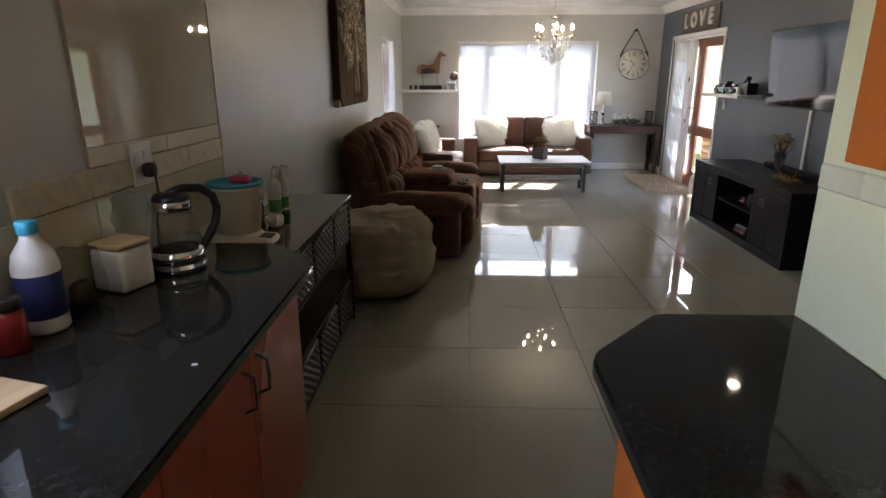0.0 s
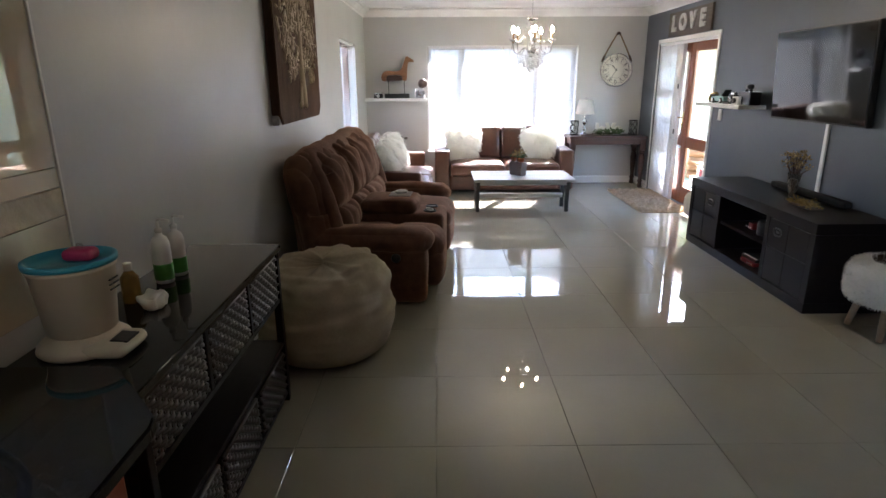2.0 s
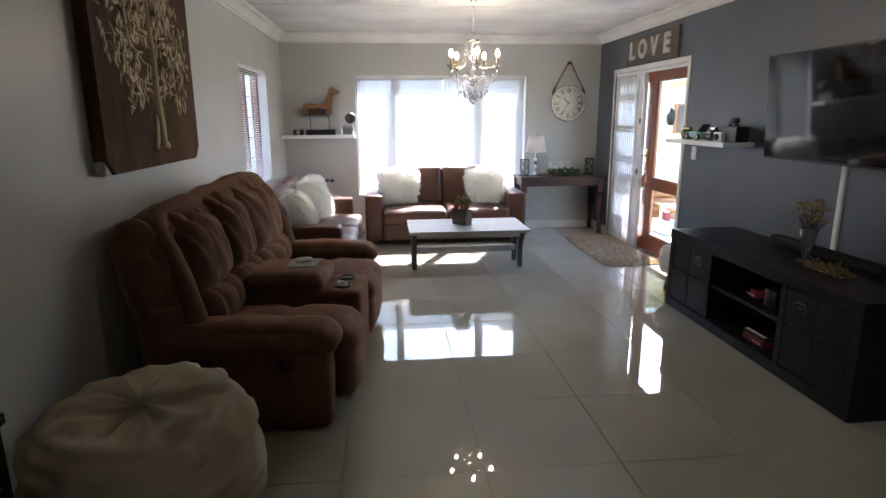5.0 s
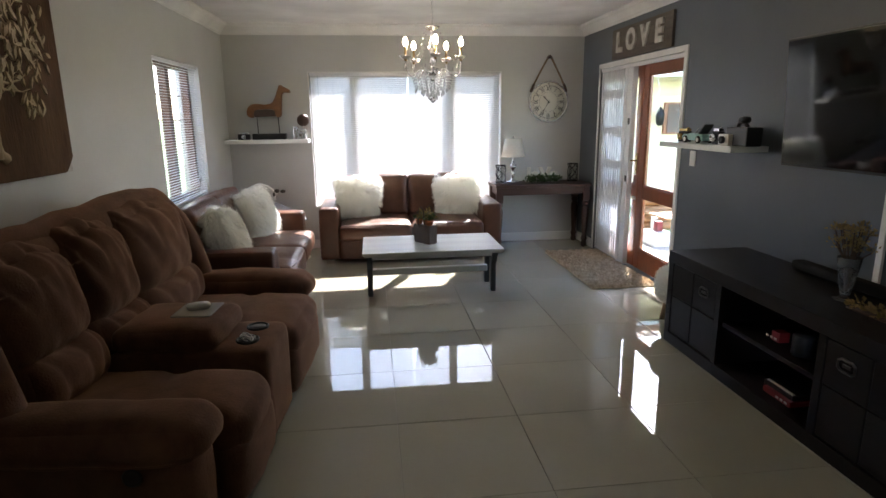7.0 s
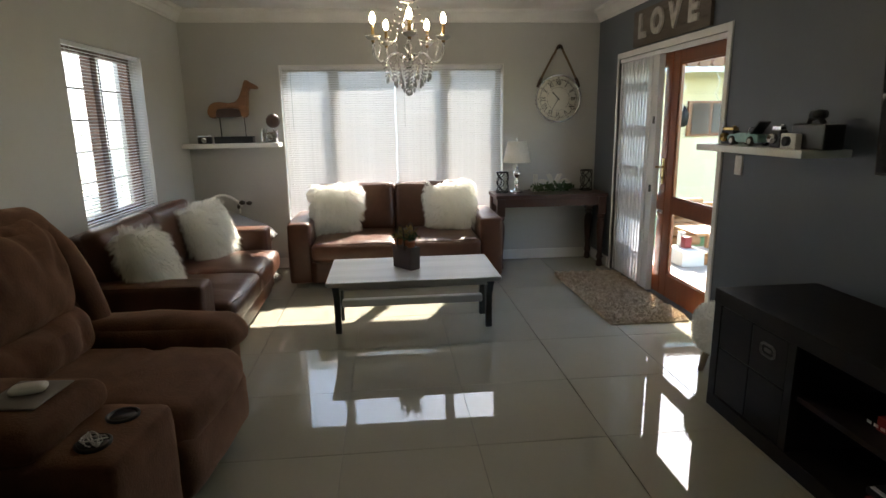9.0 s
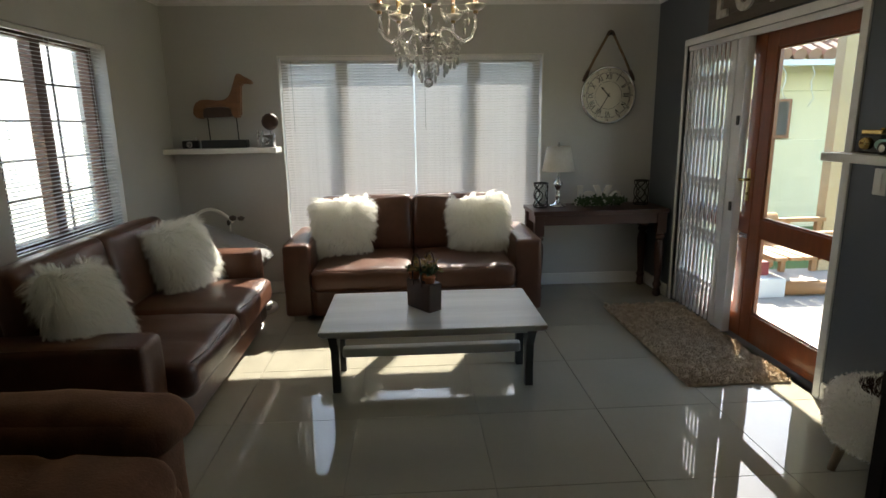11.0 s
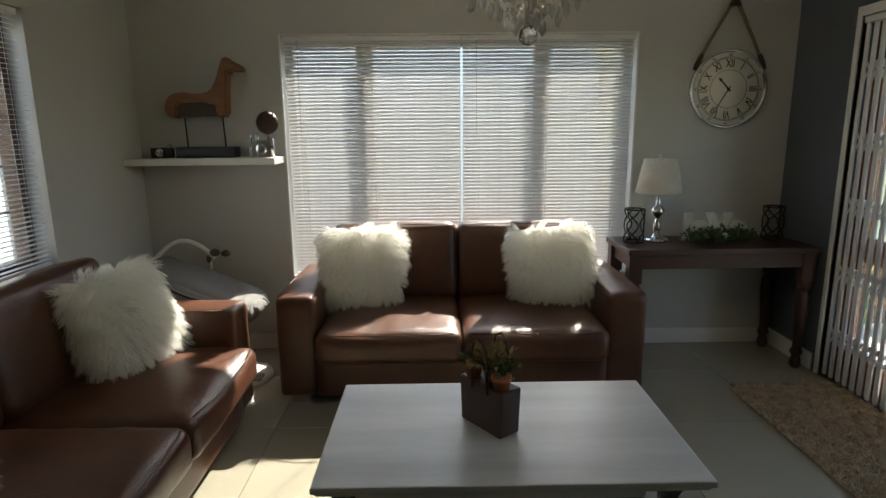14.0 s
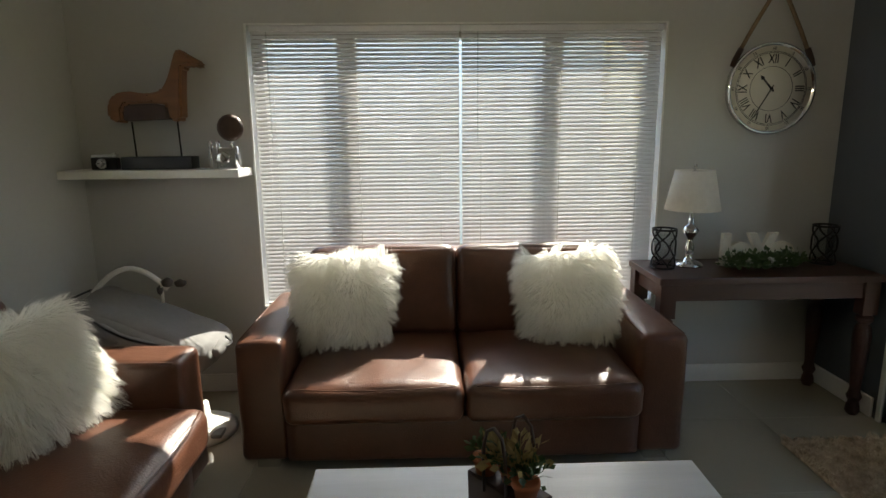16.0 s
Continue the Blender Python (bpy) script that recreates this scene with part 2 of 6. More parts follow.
    ornament=mat("cream_painted_wood", (0.62, 0.59, 0.52), 0.6, vary=0.15, second=(0.60, 0.57, 0.50), mix_scale=20),
    driedmat=mat("ottoman_wood", (0.30, 0.22, 0.14), 0.5, vary=0.2),
)

# ---- mesh helpers ----
def obj(name, bm, material, parent=None, m=None, smooth=False):
    me = bpy.data.meshes.new(name)
    bm.to_mesh(me)
    bm.free()
    return obj_from(name, me, material, parent, m, smooth)


def obj_from(name, me, material, parent=None, m=None, smooth=False):
    mats = material if isinstance(material, (list, tuple)) else [material]
    if not me.materials:
        for k in mats:
            me.materials.append(M[k])
        if smooth:
            me.polygons.foreach_set("use_smooth", [True] * len(me.polygons))
    ob = new(name, me)
    if parent is not None:
        ob.parent = parent
    if m is not None:
        ob.matrix_basis = m
    return ob


def thing(name, m, label, category, group=""):
    ob = new(name)
    ob.empty_display_size = 0.05
    ob.matrix_basis = m
    return tagged(ob, label, category, group)


def add_box(bm, c, s, bevel=0.0, seg=2, turn=None):
    """A box with centre c and full size s, into bm."""
    r = bmesh.ops.create_cube(bm, size=1.0)
    vs = r["verts"]
    m = Matrix.Translation(c) @ (turn or Matrix()) @ Matrix.Diagonal((*s, 1))
    bmesh.ops.transform(bm, matrix=m, verts=vs)
    if bevel:
        es = list({e for v in vs for e in v.link_edges})
        bmesh.ops.bevel(bm, geom=es, offset=bevel, segments=seg, affect="EDGES", profile=0.6)
    return bm


def span(bm, lo, hi, bevel=0.0, seg=2):
    return add_box(bm, [(a + b) / 2 for a, b in zip(lo, hi)], [b - a for a, b in zip(lo, hi)], bevel, seg)


def box(name, lo, hi, material, parent=None, bevel=0.004, seg=2, m=None):
    return obj(name, span(bmesh.new(), lo, hi, bevel, seg), material, parent, m)


def add_lathe(bm, profile, at=(0, 0, 0), seg=24, turn=None, caps=True):
    """A turned shape from (radius, height) rows."""
    m = Matrix.Translation(at) @ (turn or Matrix())
    rings = []
    for r, z in profile:
        rings.append([bm.verts.new(m @ Vector((r * math.cos(2 * math.pi * k / seg), r * math.sin(2 * math.pi * k / seg), z))) for k in range(seg)])
    for a, b in zip(rings, rings[1:]):
        for k in range(seg):
            bm.faces.new((a[k], a[(k + 1) % seg], b[(k + 1) % seg], b[k]))
    if caps and profile[0][0] > 1e-4:
        bm.faces.new(rings[0][::-1])
    if caps and profile[-1][0] > 1e-4:
        bm.faces.new(rings[-1])
    return bm


def lathe(name, profile, material, parent=None, at=(0, 0, 0), seg=24, turn=None, m=None, caps=True):
    return obj(name, add_lathe(bmesh.new(), profile, at, seg, turn, caps), material, parent, m, True)


def add_tube(bm, pts, r, seg=8, taper=1.0, closed=False):
    pts = [Vector(p) for p in pts]
    n, rings = len(pts), []
    for i, p in enumerate(pts):
        a, b = (pts[i - 1], pts[(i + 1) % n]) if closed else (pts[max(i - 1, 0)], pts[min(i + 1, n - 1)])
        d = (b - a).normalized()
        u = d.orthogonal() if not rings else (prev - d * prev.dot(d))
        u.normalize()
        prev = u
        v = d.cross(u)
        rad = r * (1 + (taper - 1) * i / max(n - 1, 1))
        rings.append([bm.verts.new(p + (u * math.cos(2 * math.pi * k / seg) + v * math.sin(2 * math.pi * k / seg)) * rad) for k in range(seg)])
    pairs = list(zip(rings, rings[1:])) + ([(rings[-1], rings[0])] if closed else [])
    for a, b in pairs:
        for k in range(seg):
            bm.faces.new((a[k], a[(k + 1) % seg], b[(k + 1) % seg], b[k]))
    if not closed:
        bm.faces.new(rings[0][::-1])
        bm.faces.new(rings[-1])
    return bm


def tube(name, pts, r, material, parent=None, seg=8, taper=1.0, closed=False, m=None):
    return obj(name, add_tube(bmesh.new(), pts, r, seg, taper, closed), material, parent, m, True)


def add_prism(bm, outline, a, b, axis=2, bevel=0.0):
    """A flat outline drawn out from a to b along an axis."""
    def put(p, h):
        return [(h, p[0], p[1]), (p[0], h, p[1]), (p[0], p[1], h)][axis]
    lo = [bm.verts.new(put(p, a)) for p in outline]
    hi = [bm.verts.new(put(p, b)) for p in outline]
    fs = [bm.faces.new(lo), bm.faces.new(hi)]
    n = len(outline)
    fs += [bm.faces.new((lo[i], lo[(i + 1) % n], hi[(i + 1) % n], hi[i])) for i in range(n)]
    bmesh.ops.recalc_face_normals(bm, faces=fs)
    if bevel:
        bmesh.ops.bevel(bm, geom=list({e for f in fs for e in f.edges}), offset=bevel, segments=2, affect="EDGES")
    return bm


def add_puff(bm, c, s, r, bulge=(0, 0, 0), n=14, wrinkle=0.0, wscale=9.0, turn=None, seed=0.0, fold=None):
    """A padded box: centre c, full size s, edge radius r, faces swollen by bulge along x, y and z."""
    h = [x / 2 for x in s]
    inner = [max(x - r, 0.0) for x in h]
    m = Matrix.Translation(c) @ (turn or Matrix())
    made = {}

    def vert(q):
        key = tuple(round(x, 5) for x in q)
        if key in made:
            return made[key]
        p = [math.sin(x * math.pi / 2) for x in q]
        raw = Vector([p[i] * h[i] for i in range(3)])
        core = Vector([max(-inner[i], min(inner[i], raw[i])) for i in range(3)])
        d = raw - core
        d = d.normalized() if d.length > 1e-9 else Vector((0, 0, 1))
        v = core + d * r
        for i in range(3):
            j, k = (i + 1) % 3, (i + 2) % 3
            v[i] += bulge[i] * p[i] * (1 - p[j] ** 2) * (1 - p[k] ** 2)
        if fold:
            v += fold(p)
        if wrinkle:
            w = noise.noise(Vector((v[0] * wscale + seed, v[1] * wscale, v[2] * wscale + seed * 3)))
            w += 0.5 * noise.noise(Vector((v[0] * wscale * 2.3, v[1] * wscale * 2.3 + seed, v[2] * wscale * 2.3)))
            v += d * (wrinkle * w)
        made[key] = bm.verts.new(m @ v)
        return made[key]
    g = [-1 + 2 * i / n for i in range(n + 1)]
    for ax in range(3):
        for side in (-1, 1):
            for i in range(n):
                for j in range(n):
                    quad = []
                    for a, b in ((i, j), (i + 1, j), (i + 1, j + 1), (i, j + 1)):
                        q = [0, 0, 0]
                        q[ax], q[(ax + 1) % 3], q[(ax + 2) % 3] = side, g[a], g[b]
                        quad.append(vert(q))
                    bm.faces.new(quad if side > 0 else quad[::-1])
    return bm


def puff(name, c, s, r, material, parent=None, m=None, **kw):
    return obj(name, add_puff(bmesh.new(), c, s, r, **kw), material, parent, m, True)


def fur_mesh(name, roots, length, width, droop, seed, curl=0.3, flow=None, clumps=0, gather=0.65):
    """Many thin tapering hairs that grow from (place, normal) roots, gathered into tufts where clumps is given."""
    rnd = random.Random(seed)

    def scatter():
        return Vector((rnd.uniform(-1, 1), rnd.uniform(-1, 1), rnd.uniform(-1, 1)))
    tufts = []
    for p, nrm in (rnd.sample(roots, clumps) if clumps else ()):
        d = (nrm + 0.5 * scatter()).normalized()
        if flow is not None:
            d = (d * 0.55 + flow(p, rnd)).normalized()
        tufts.append((p, p + d * length * rnd.uniform(0.8, 1.25) + Vector((0, 0, -droop * length * 0.4))))
    where = np.array([t[0][:] for t in tufts]) if tufts else None
    vs, fs = [], []
    for p, nrm in roots:
        side = scatter().cross(nrm)
        if side.length < 1e-4:
            continue
        side.normalize()
        ln, wd = length * rnd.uniform(0.55, 1.15), width * rnd.uniform(0.6, 1.3)
        d = (nrm + curl * scatter()).normalized()
        if flow is not None:
            d = (d * 0.55 + flow(p, rnd)).normalized()
        q = p + d * ln * 0.5
        d2 = (d + Vector((0, 0, -droop)) + curl * 0.6 * scatter()).normalized()
        e = q + d2 * ln * 0.5
        if where is not None:
            tip = tufts[int(np.argmin(((where - np.array(p[:])) ** 2).sum(1)))][1]
            g = gather * rnd.uniform(0.5, 1.2)
            e = e.lerp(tip, min(g, 1))
            q = q.lerp((p + tip) / 2 + nrm * length * 0.16, min(g, 1) * 0.6)
        k = len(vs)
        vs += [p - side * wd, p + side * wd, q + side * wd * 0.8, q - side * wd * 0.8, e]
        fs += [(k, k + 1, k + 2, k + 3), (k + 3, k + 2, k + 4)]
    me = bpy.data.meshes.new(name)
    me.from_pydata([tuple(v) for v in vs], [], fs)
    return me


def roots_on(bm, count, seed):
    rnd = random.Random(seed)
    bm.faces.ensure_lookup_table()
    bm.normal_update()
    areas = np.cumsum([f.calc_area() for f in bm.faces])
    out = []
    for _ in range(count):
        f = bm.faces[int(np.searchsorted(areas, rnd.random() * areas[-1]))]
        a, b, c = [v.co for v in (f.verts[0], f.verts[1], f.verts[2])]
        d = f.verts[-1].co
        u, v = rnd.random(), rnd.random()
        p = (a * (1 - u) + b * u) * (1 - v) + (d * (1 - u) + c * u) * v
        out.append((p.copy(), f.normal.copy()))
    return out


def text_mesh(name, body, size, depth, material, parent=None, m=None, bold=0.0):
    cu = bpy.data.curves.new(name, "FONT")
    cu.body, cu.size, cu.extrude, cu.align_x, cu.align_y, cu.offset = body, size, depth, "CENTER", "CENTER", bold
    tmp = bpy.data.objects.new(name, cu)
    scene.collection.objects.link(tmp)
    dg = bpy.context.evaluated_depsgraph_get()
    me = bpy.data.meshes.new_from_object(tmp.evaluated_get(dg))
    bpy.data.objects.remove(tmp)
    bpy.data.curves.remove(cu)
    me.materials.clear()
    return obj_from(name, me, material, parent, m)


def structure(ob, label=""):
    return tagged(ob, label, "", "", "structure")


def wall(name, axis, a, b, u0, u1, z0, z1, openings, material, label):
    """A wall between a and b along axis (0: x, 1: y), from u0 to u1, with openings (u0, u1, z0, z1) cut through."""
    bm = bmesh.new()

    def put(p, q, r, s):
        if q - p > 1e-4 and s - r > 1e-4:
            lo, hi = ((a, p, r), (b, q, s)) if axis == 0 else ((p, a, r), (q, b, s))
            span(bm, lo, hi)
    cur = u0
    for p, q, r, s in sorted(openings):
        put(cur, p, z0, z1)
        put(p, q, z0, r)
        put(p, q, s, z1)
        cur = q
    put(cur, u1, z0, z1)
    return structure(obj(name, bm, material), label)


# ---- the room's shell ----
XL, XR, YB, YF, ZC = -1.055, 3.06, 10.71, -1.3, 2.52
KX, KY = 0.845, 2.48
WB = (-0.14, 2.07, 0.50, 2.015)
WL = (8.66, 9.80, 0.80, 2.0)
WK = (0.95, 2.25, 1.19, 2.05)
DR = (8.42, 10.16, 0.0, 2.0)
SKEW = 0.0145
TURN_W = Matrix.Translation((XL, YB, 0)) @ Matrix.Rotation(-math.atan(SKEW), 4, "Z") @ Matrix.Translation((-XL, -YB, 0))


def west_face(y):
    """Where the slightly skewed west wall's inner face stands at y."""
    return XL - SKEW * (YB - y)


wall_w = wall("wall_west", 0, XL - 0.22, XL, YF - 0.22, YB + 0.22, -0.1, ZC + 0.1, [WL, WK], "paint", "light grey painted plaster wall with two windows")
wall_w.matrix_basis = TURN_W
wall("wall_north", 1, YB, YB + 0.22, XL, XR, -0.1, ZC + 0.1, [WB], "paint", "light grey painted plaster wall with wide window")
wall("wall_east", 0, XR, XR + 0.22, KY - 0.15, YB + 0.22, -0.1, ZC + 0.1, [DR], "dark", "dark slate grey painted feature wall with doorway")
wall("wall_divider", 1, KY - 0.15, KY, KX + 0.16, XR, -0.1, ZC + 0.1, [], "paint", "grey painted wall between kitchen and living room")
wall("wall_kitchen_east", 0, KX, KX + 0.16, YF, KY, -0.1, ZC + 0.1, [], "cream_wall", "cream tiled kitchen wall end")
wall("wall_south", 1, YF - 0.22, YF, XL - 0.2, KX + 0.16, -0.1, ZC + 0.1, [], "paint", "plain grey kitchen wall")
structure(box("ceiling", (XL - 0.5, YF - 0.6, ZC + 0.101), (XR + 0.6, YB + 0.45, ZC + 0.3), "ceil", bevel=0), "white roof underside")
bm = bmesh.new()
span(bm, (XL - 0.2, YF, ZC), (XR, YB, ZC + 0.02))
for y in (1.6, 4.0, 6.4, 8.8):
    span(bm, (XL + 0.12, y - 0.02, ZC - 0.006), (XR - 0.12, y + 0.02, ZC - 0.0005), 0.002)
structure(obj("ceiling_board", bm, "ceil"), "white ceiling boards with cover strips")
structure(box("floor", (XL - 0.2, YF, -0.1), (XR, YB, -0.008), "grout", bevel=0), "floor bed with grey grout joints")
structure(box("door_sill", (XR, DR[0], -0.1), (XR + 0.22, DR[1], -0.004), "paving", bevel=0), "door sill")


def cove(name, pts):
    """Coving along a line of the ceiling's edge: rows of (x, y) and the way into the room."""
    prof = [(0.0, -0.11), (0.012, -0.11), (0.016, -0.095), (0.03, -0.085), (0.05, -0.06), (0.075, -0.035), (0.095, -0.028), (0.105, -0.014), (0.105, 0.0), (0.0, 0.0)]
    bm = bmesh.new()
    (x0, y0), (x1, y1), (dx, dy) = pts
    a = [bm.verts.new((x0 + dx * p, y0 + dy * p, ZC + q)) for p, q in prof]
    b = [bm.verts.new((x1 + dx * p, y1 + dy * p, ZC + q)) for p, q in prof]
    n = len(prof)
    fs = [bm.faces.new((a[i], a[(i + 1) % n], b[(i + 1) % n], b[i])) for i in range(n)]
    fs += [bm.faces.new(a), bm.faces.new(b)]
    bmesh.ops.recalc_face_normals(bm, faces=fs)
    return structure(obj(name, bm, "white"), "white moulded ceiling cornice")


cove("trim_west", ((XL, KY), (XL, YB), (1, 0))).matrix_basis = TURN_W
cove("trim_north", ((XL, YB), (XR, YB), (0, -1)))
cove("trim_east", ((XR, KY), (XR, YB), (-1, 0)))


def skirting(name, lo, hi):
    return structure(box(name, lo, hi, "white", bevel=0.006), "white painted skirting board")


skirting("baseboard_north", (XL + 0.016, YB - 0.016, 0), (XR - 0.016, YB, 0.105))
skirting("baseboard_west", (XL, 4.5, 0), (XL + 0.016, YB - 0.017, 0.105)).matrix_basis = TURN_W
skirting("baseboard_east_far", (XR - 0.016, DR[1] + 0.06, 0), (XR, YB, 0.105))
skirting("baseboard_east_near", (XR - 0.016, KY, 0), (XR, DR[0] - 0.06, 0.105))

# ---- windows ----
def wood_window(name, axis, at, u0, u1, z0, z1, posts, label, bars=False, material="doorwood", rail=None):
    w = structure(new(name), label)
    w.empty_display_size = 0.05

    def put(part, p, q, r, s, d0, d1, mt, bevel=0.004):
        lo, hi = ((at + d0, p, r), (at + d1, q, s)) if axis == 0 else ((p, at + d0, r), (q, at + d1, s))
        return box(part, lo, hi, mt, w, bevel)
    f = 0.05
    put("frame", u0, u1, z0, z0 + f, -0.035, 0.035, material)
    put("frame", u0, u1, z1 - f, z1, -0.035, 0.035, material)
    put("frame", u0, u0 + f, z0 + f, z1 - f, -0.035, 0.035, material)
    put("frame", u1 - f, u1, z0 + f, z1 - f, -0.035, 0.035, material)
    edges = [u0 + f]
    for p, wd in posts:
        put("post", p - wd / 2, p + wd / 2, z0 + f, z1 - f, -0.035, 0.035, material)
        edges += [p - wd / 2, p + wd / 2]
    edges.append(u1 - f)
    for p, q in zip(edges[::2], edges[1::2]):
        g = put("pane", p, q, z0 + f, z1 - f, -0.003, 0.003, "glass", 0)
        g.visible_shadow = False
    if rail:
        for p, q in zip(edges[::2], edges[1::2]):
            put("rail", p, q, rail - 0.03, rail + 0.03, -0.03, 0.03, material)
    if bars:
        bm = bmesh.new()
        for k in range(1, 5):
            z = z0 + f + (z1 - z0 - 2 * f) * k / 5
            lo, hi = ((at - 0.075, u0, z - 0.006), (at - 0.063, u1, z + 0.006)) if axis == 0 else ((u0, at + 0.06, z - 0.006), (u1, at + 0.072, z + 0.006))
            span(bm, lo, hi)
        for k in (1, 3):
            u = u0 + (u1 - u0) * k / 4
            lo, hi = ((at - 0.074, u - 0.005, z0), (at - 0.064, u + 0.005, z1)) if axis == 0 else ((u - 0.005, at + 0.061, z0), (u + 0.005, at + 0.071, z1))
            span(bm, lo, hi)
        obj("burglar_bars", bm, "iron", w)
    return w


wood_window("window_1", 1, YB + 0.16, WB[0], WB[1], WB[2], WB[3], [(0.36, 0.10), (1.50, 0.10)], "wide timber window with three panes", material="greywood")
wood_window("window_2", 0, XL - 0.13, WL[0], WL[1], WL[2], WL[3], [(9.23, 0.09)], "timber casement window with black burglar bars", bars=True, material="windowwood").matrix_basis = TURN_W
wood_window("window_3", 0, XL - 0.13, WK[0], WK[1], WK[2], WK[3], [(1.6, 0.08)], "kitchen window").matrix_basis = TURN_W
structure(box("sill_north", (WB[0], YB - 0.004, WB[2] - 0.02), (WB[1], YB + 0.124, WB[2] + 0.004), "white"), "white window sill")


def slat_mesh(length, along, tilt, depth=0.0235):
    """One slat, slightly crowned, along x or y; tilt lowers its edge on the room's side."""
    bm = bmesh.new()
    rows = []
    for k in range(4):
        u = -0.5 + k / 3
        rows.append((u * depth, 0.0013 * (1 - 4 * u * u)))
    for off in (0.0, -0.0006):
        lines = []
        for d, h in rows:
            y = d * math.cos(tilt) - h * math.sin(tilt)
            z = d * math.sin(tilt) + h * math.cos(tilt) + off
            ends = [(-length / 2, y, z), (length / 2, y, z)] if along == 0 else [(y, -length / 2, z), (y, length / 2, z)]
            lines.append([bm.verts.new(e) for e in ends])
        for a, b in zip(lines, lines[1:]):
            bm.faces.new((a[0], a[1], b[1], b[0]))
    me = bpy.data.meshes.new("slat")
    bm.to_mesh(me)
    bm.free()
    return me


def blind(along, at, u0, u1, z0, z1, tilt, label, pitch=0.0222):
    b = thing("venetian_blind", Matrix(), label, "blind", "venetian blinds")
    ln, mid = u1 - u0, (u0 + u1) / 2
    me = slat_mesh(ln - 0.01, along, tilt)

    def bar(name, p, q, d, r, s, mt="gate"):
        lo, hi = ((p, at - d, r), (q, at + d, s)) if along == 0 else ((at - d, p, r), (at + d, q, s))
        box(name, lo, hi, mt, b, 0.002)
    bar("headrail", u0, u1, 0.014, z1 - 0.028, z1)
    bar("bottom_rail", u0 + 0.005, u1 - 0.005, 0.012, z0, z0 + 0.014)
    z = z0 + 0.03
    while z < z1 - 0.026:
        p = (mid, at, z) if along == 0 else (at, mid, z)
        obj_from("slat", me, "slat", b, Matrix.Translation(p))
        z += pitch
    bm = bmesh.new()
    for f in (0.1, 0.5, 0.9) if ln > 0.9 else (0.15, 0.85):
        u = u0 + ln * f
        for d in (-0.0135, 0.0135):
            p, q = ((u, at + d, z0), (u, at + d, z1)) if along == 0 else ((at + d, u, z0), (at + d, u, z1))
            add_tube(bm, [p, q], 0.0012, 4)
    obj("ladder_cord", bm, "plastic", b)
    u = u0 + 0.09
    p, q = ((u, at - 0.022, z1 - 0.6), (u, at - 0.02, z1 - 0.03)) if along == 0 else ((at + 0.022, u, z1 - 0.6), (at + 0.02, u, z1 - 0.03))
    tube("wand", [p, q], 0.003, "clear", b, 6)
    return b


TILT_N = radians(55)
for p, q in ((WB[0] + 0.012, 0.9755), (0.979, WB[1] - 0.012)):
    blind(0, YB + 0.03, p, q, WB[2] + 0.008, WB[3] - 0.002, TILT_N, "white aluminium venetian blind, lowered with slats half open")
blind(1, XL - 0.03, WL[0] + 0.01, WL[1] - 0.01, WL[2] + 0.008, WL[3] - 0.002, radians(-5), "white aluminium venetian blind with slats open flat").matrix_basis = TURN_W
bm = bmesh.new()
for u0, u1, z0, z1 in ((WB[0] - 0.006, WB[0] + 0.004, WB[2], WB[3] + 0.008), (WB[1] - 0.004, WB[1] + 0.006, WB[2], WB[3] + 0.008), (WB[0] + 0.0045, WB[1] - 0.0045, WB[3] - 0.001, WB[3] + 0.008)):
    span(bm, (u0, YB - 0.005, z0), (u1, YB + 0.005, z1), 0.001)
structure(obj("trim_window", bm, "white"), "white plaster edge bead round the window")

# ---- the door to the porch ----
door_trim = structure(new("door_frame"), "white painted frame round the porch door")
for lo, hi in (((XR - 0.012, DR[0] - 0.05, 0), (XR + 0.05, DR[0], DR[3] + 0.05)), ((XR - 0.012, DR[1], 0), (XR + 0.05, DR[1] + 0.03, DR[3] + 0.05)),
               ((XR - 0.012, DR[0], DR[3]), (XR + 0.05, DR[1], DR[3] + 0.05))):
    box("frame", lo, hi, "white", door_trim, 0.004)


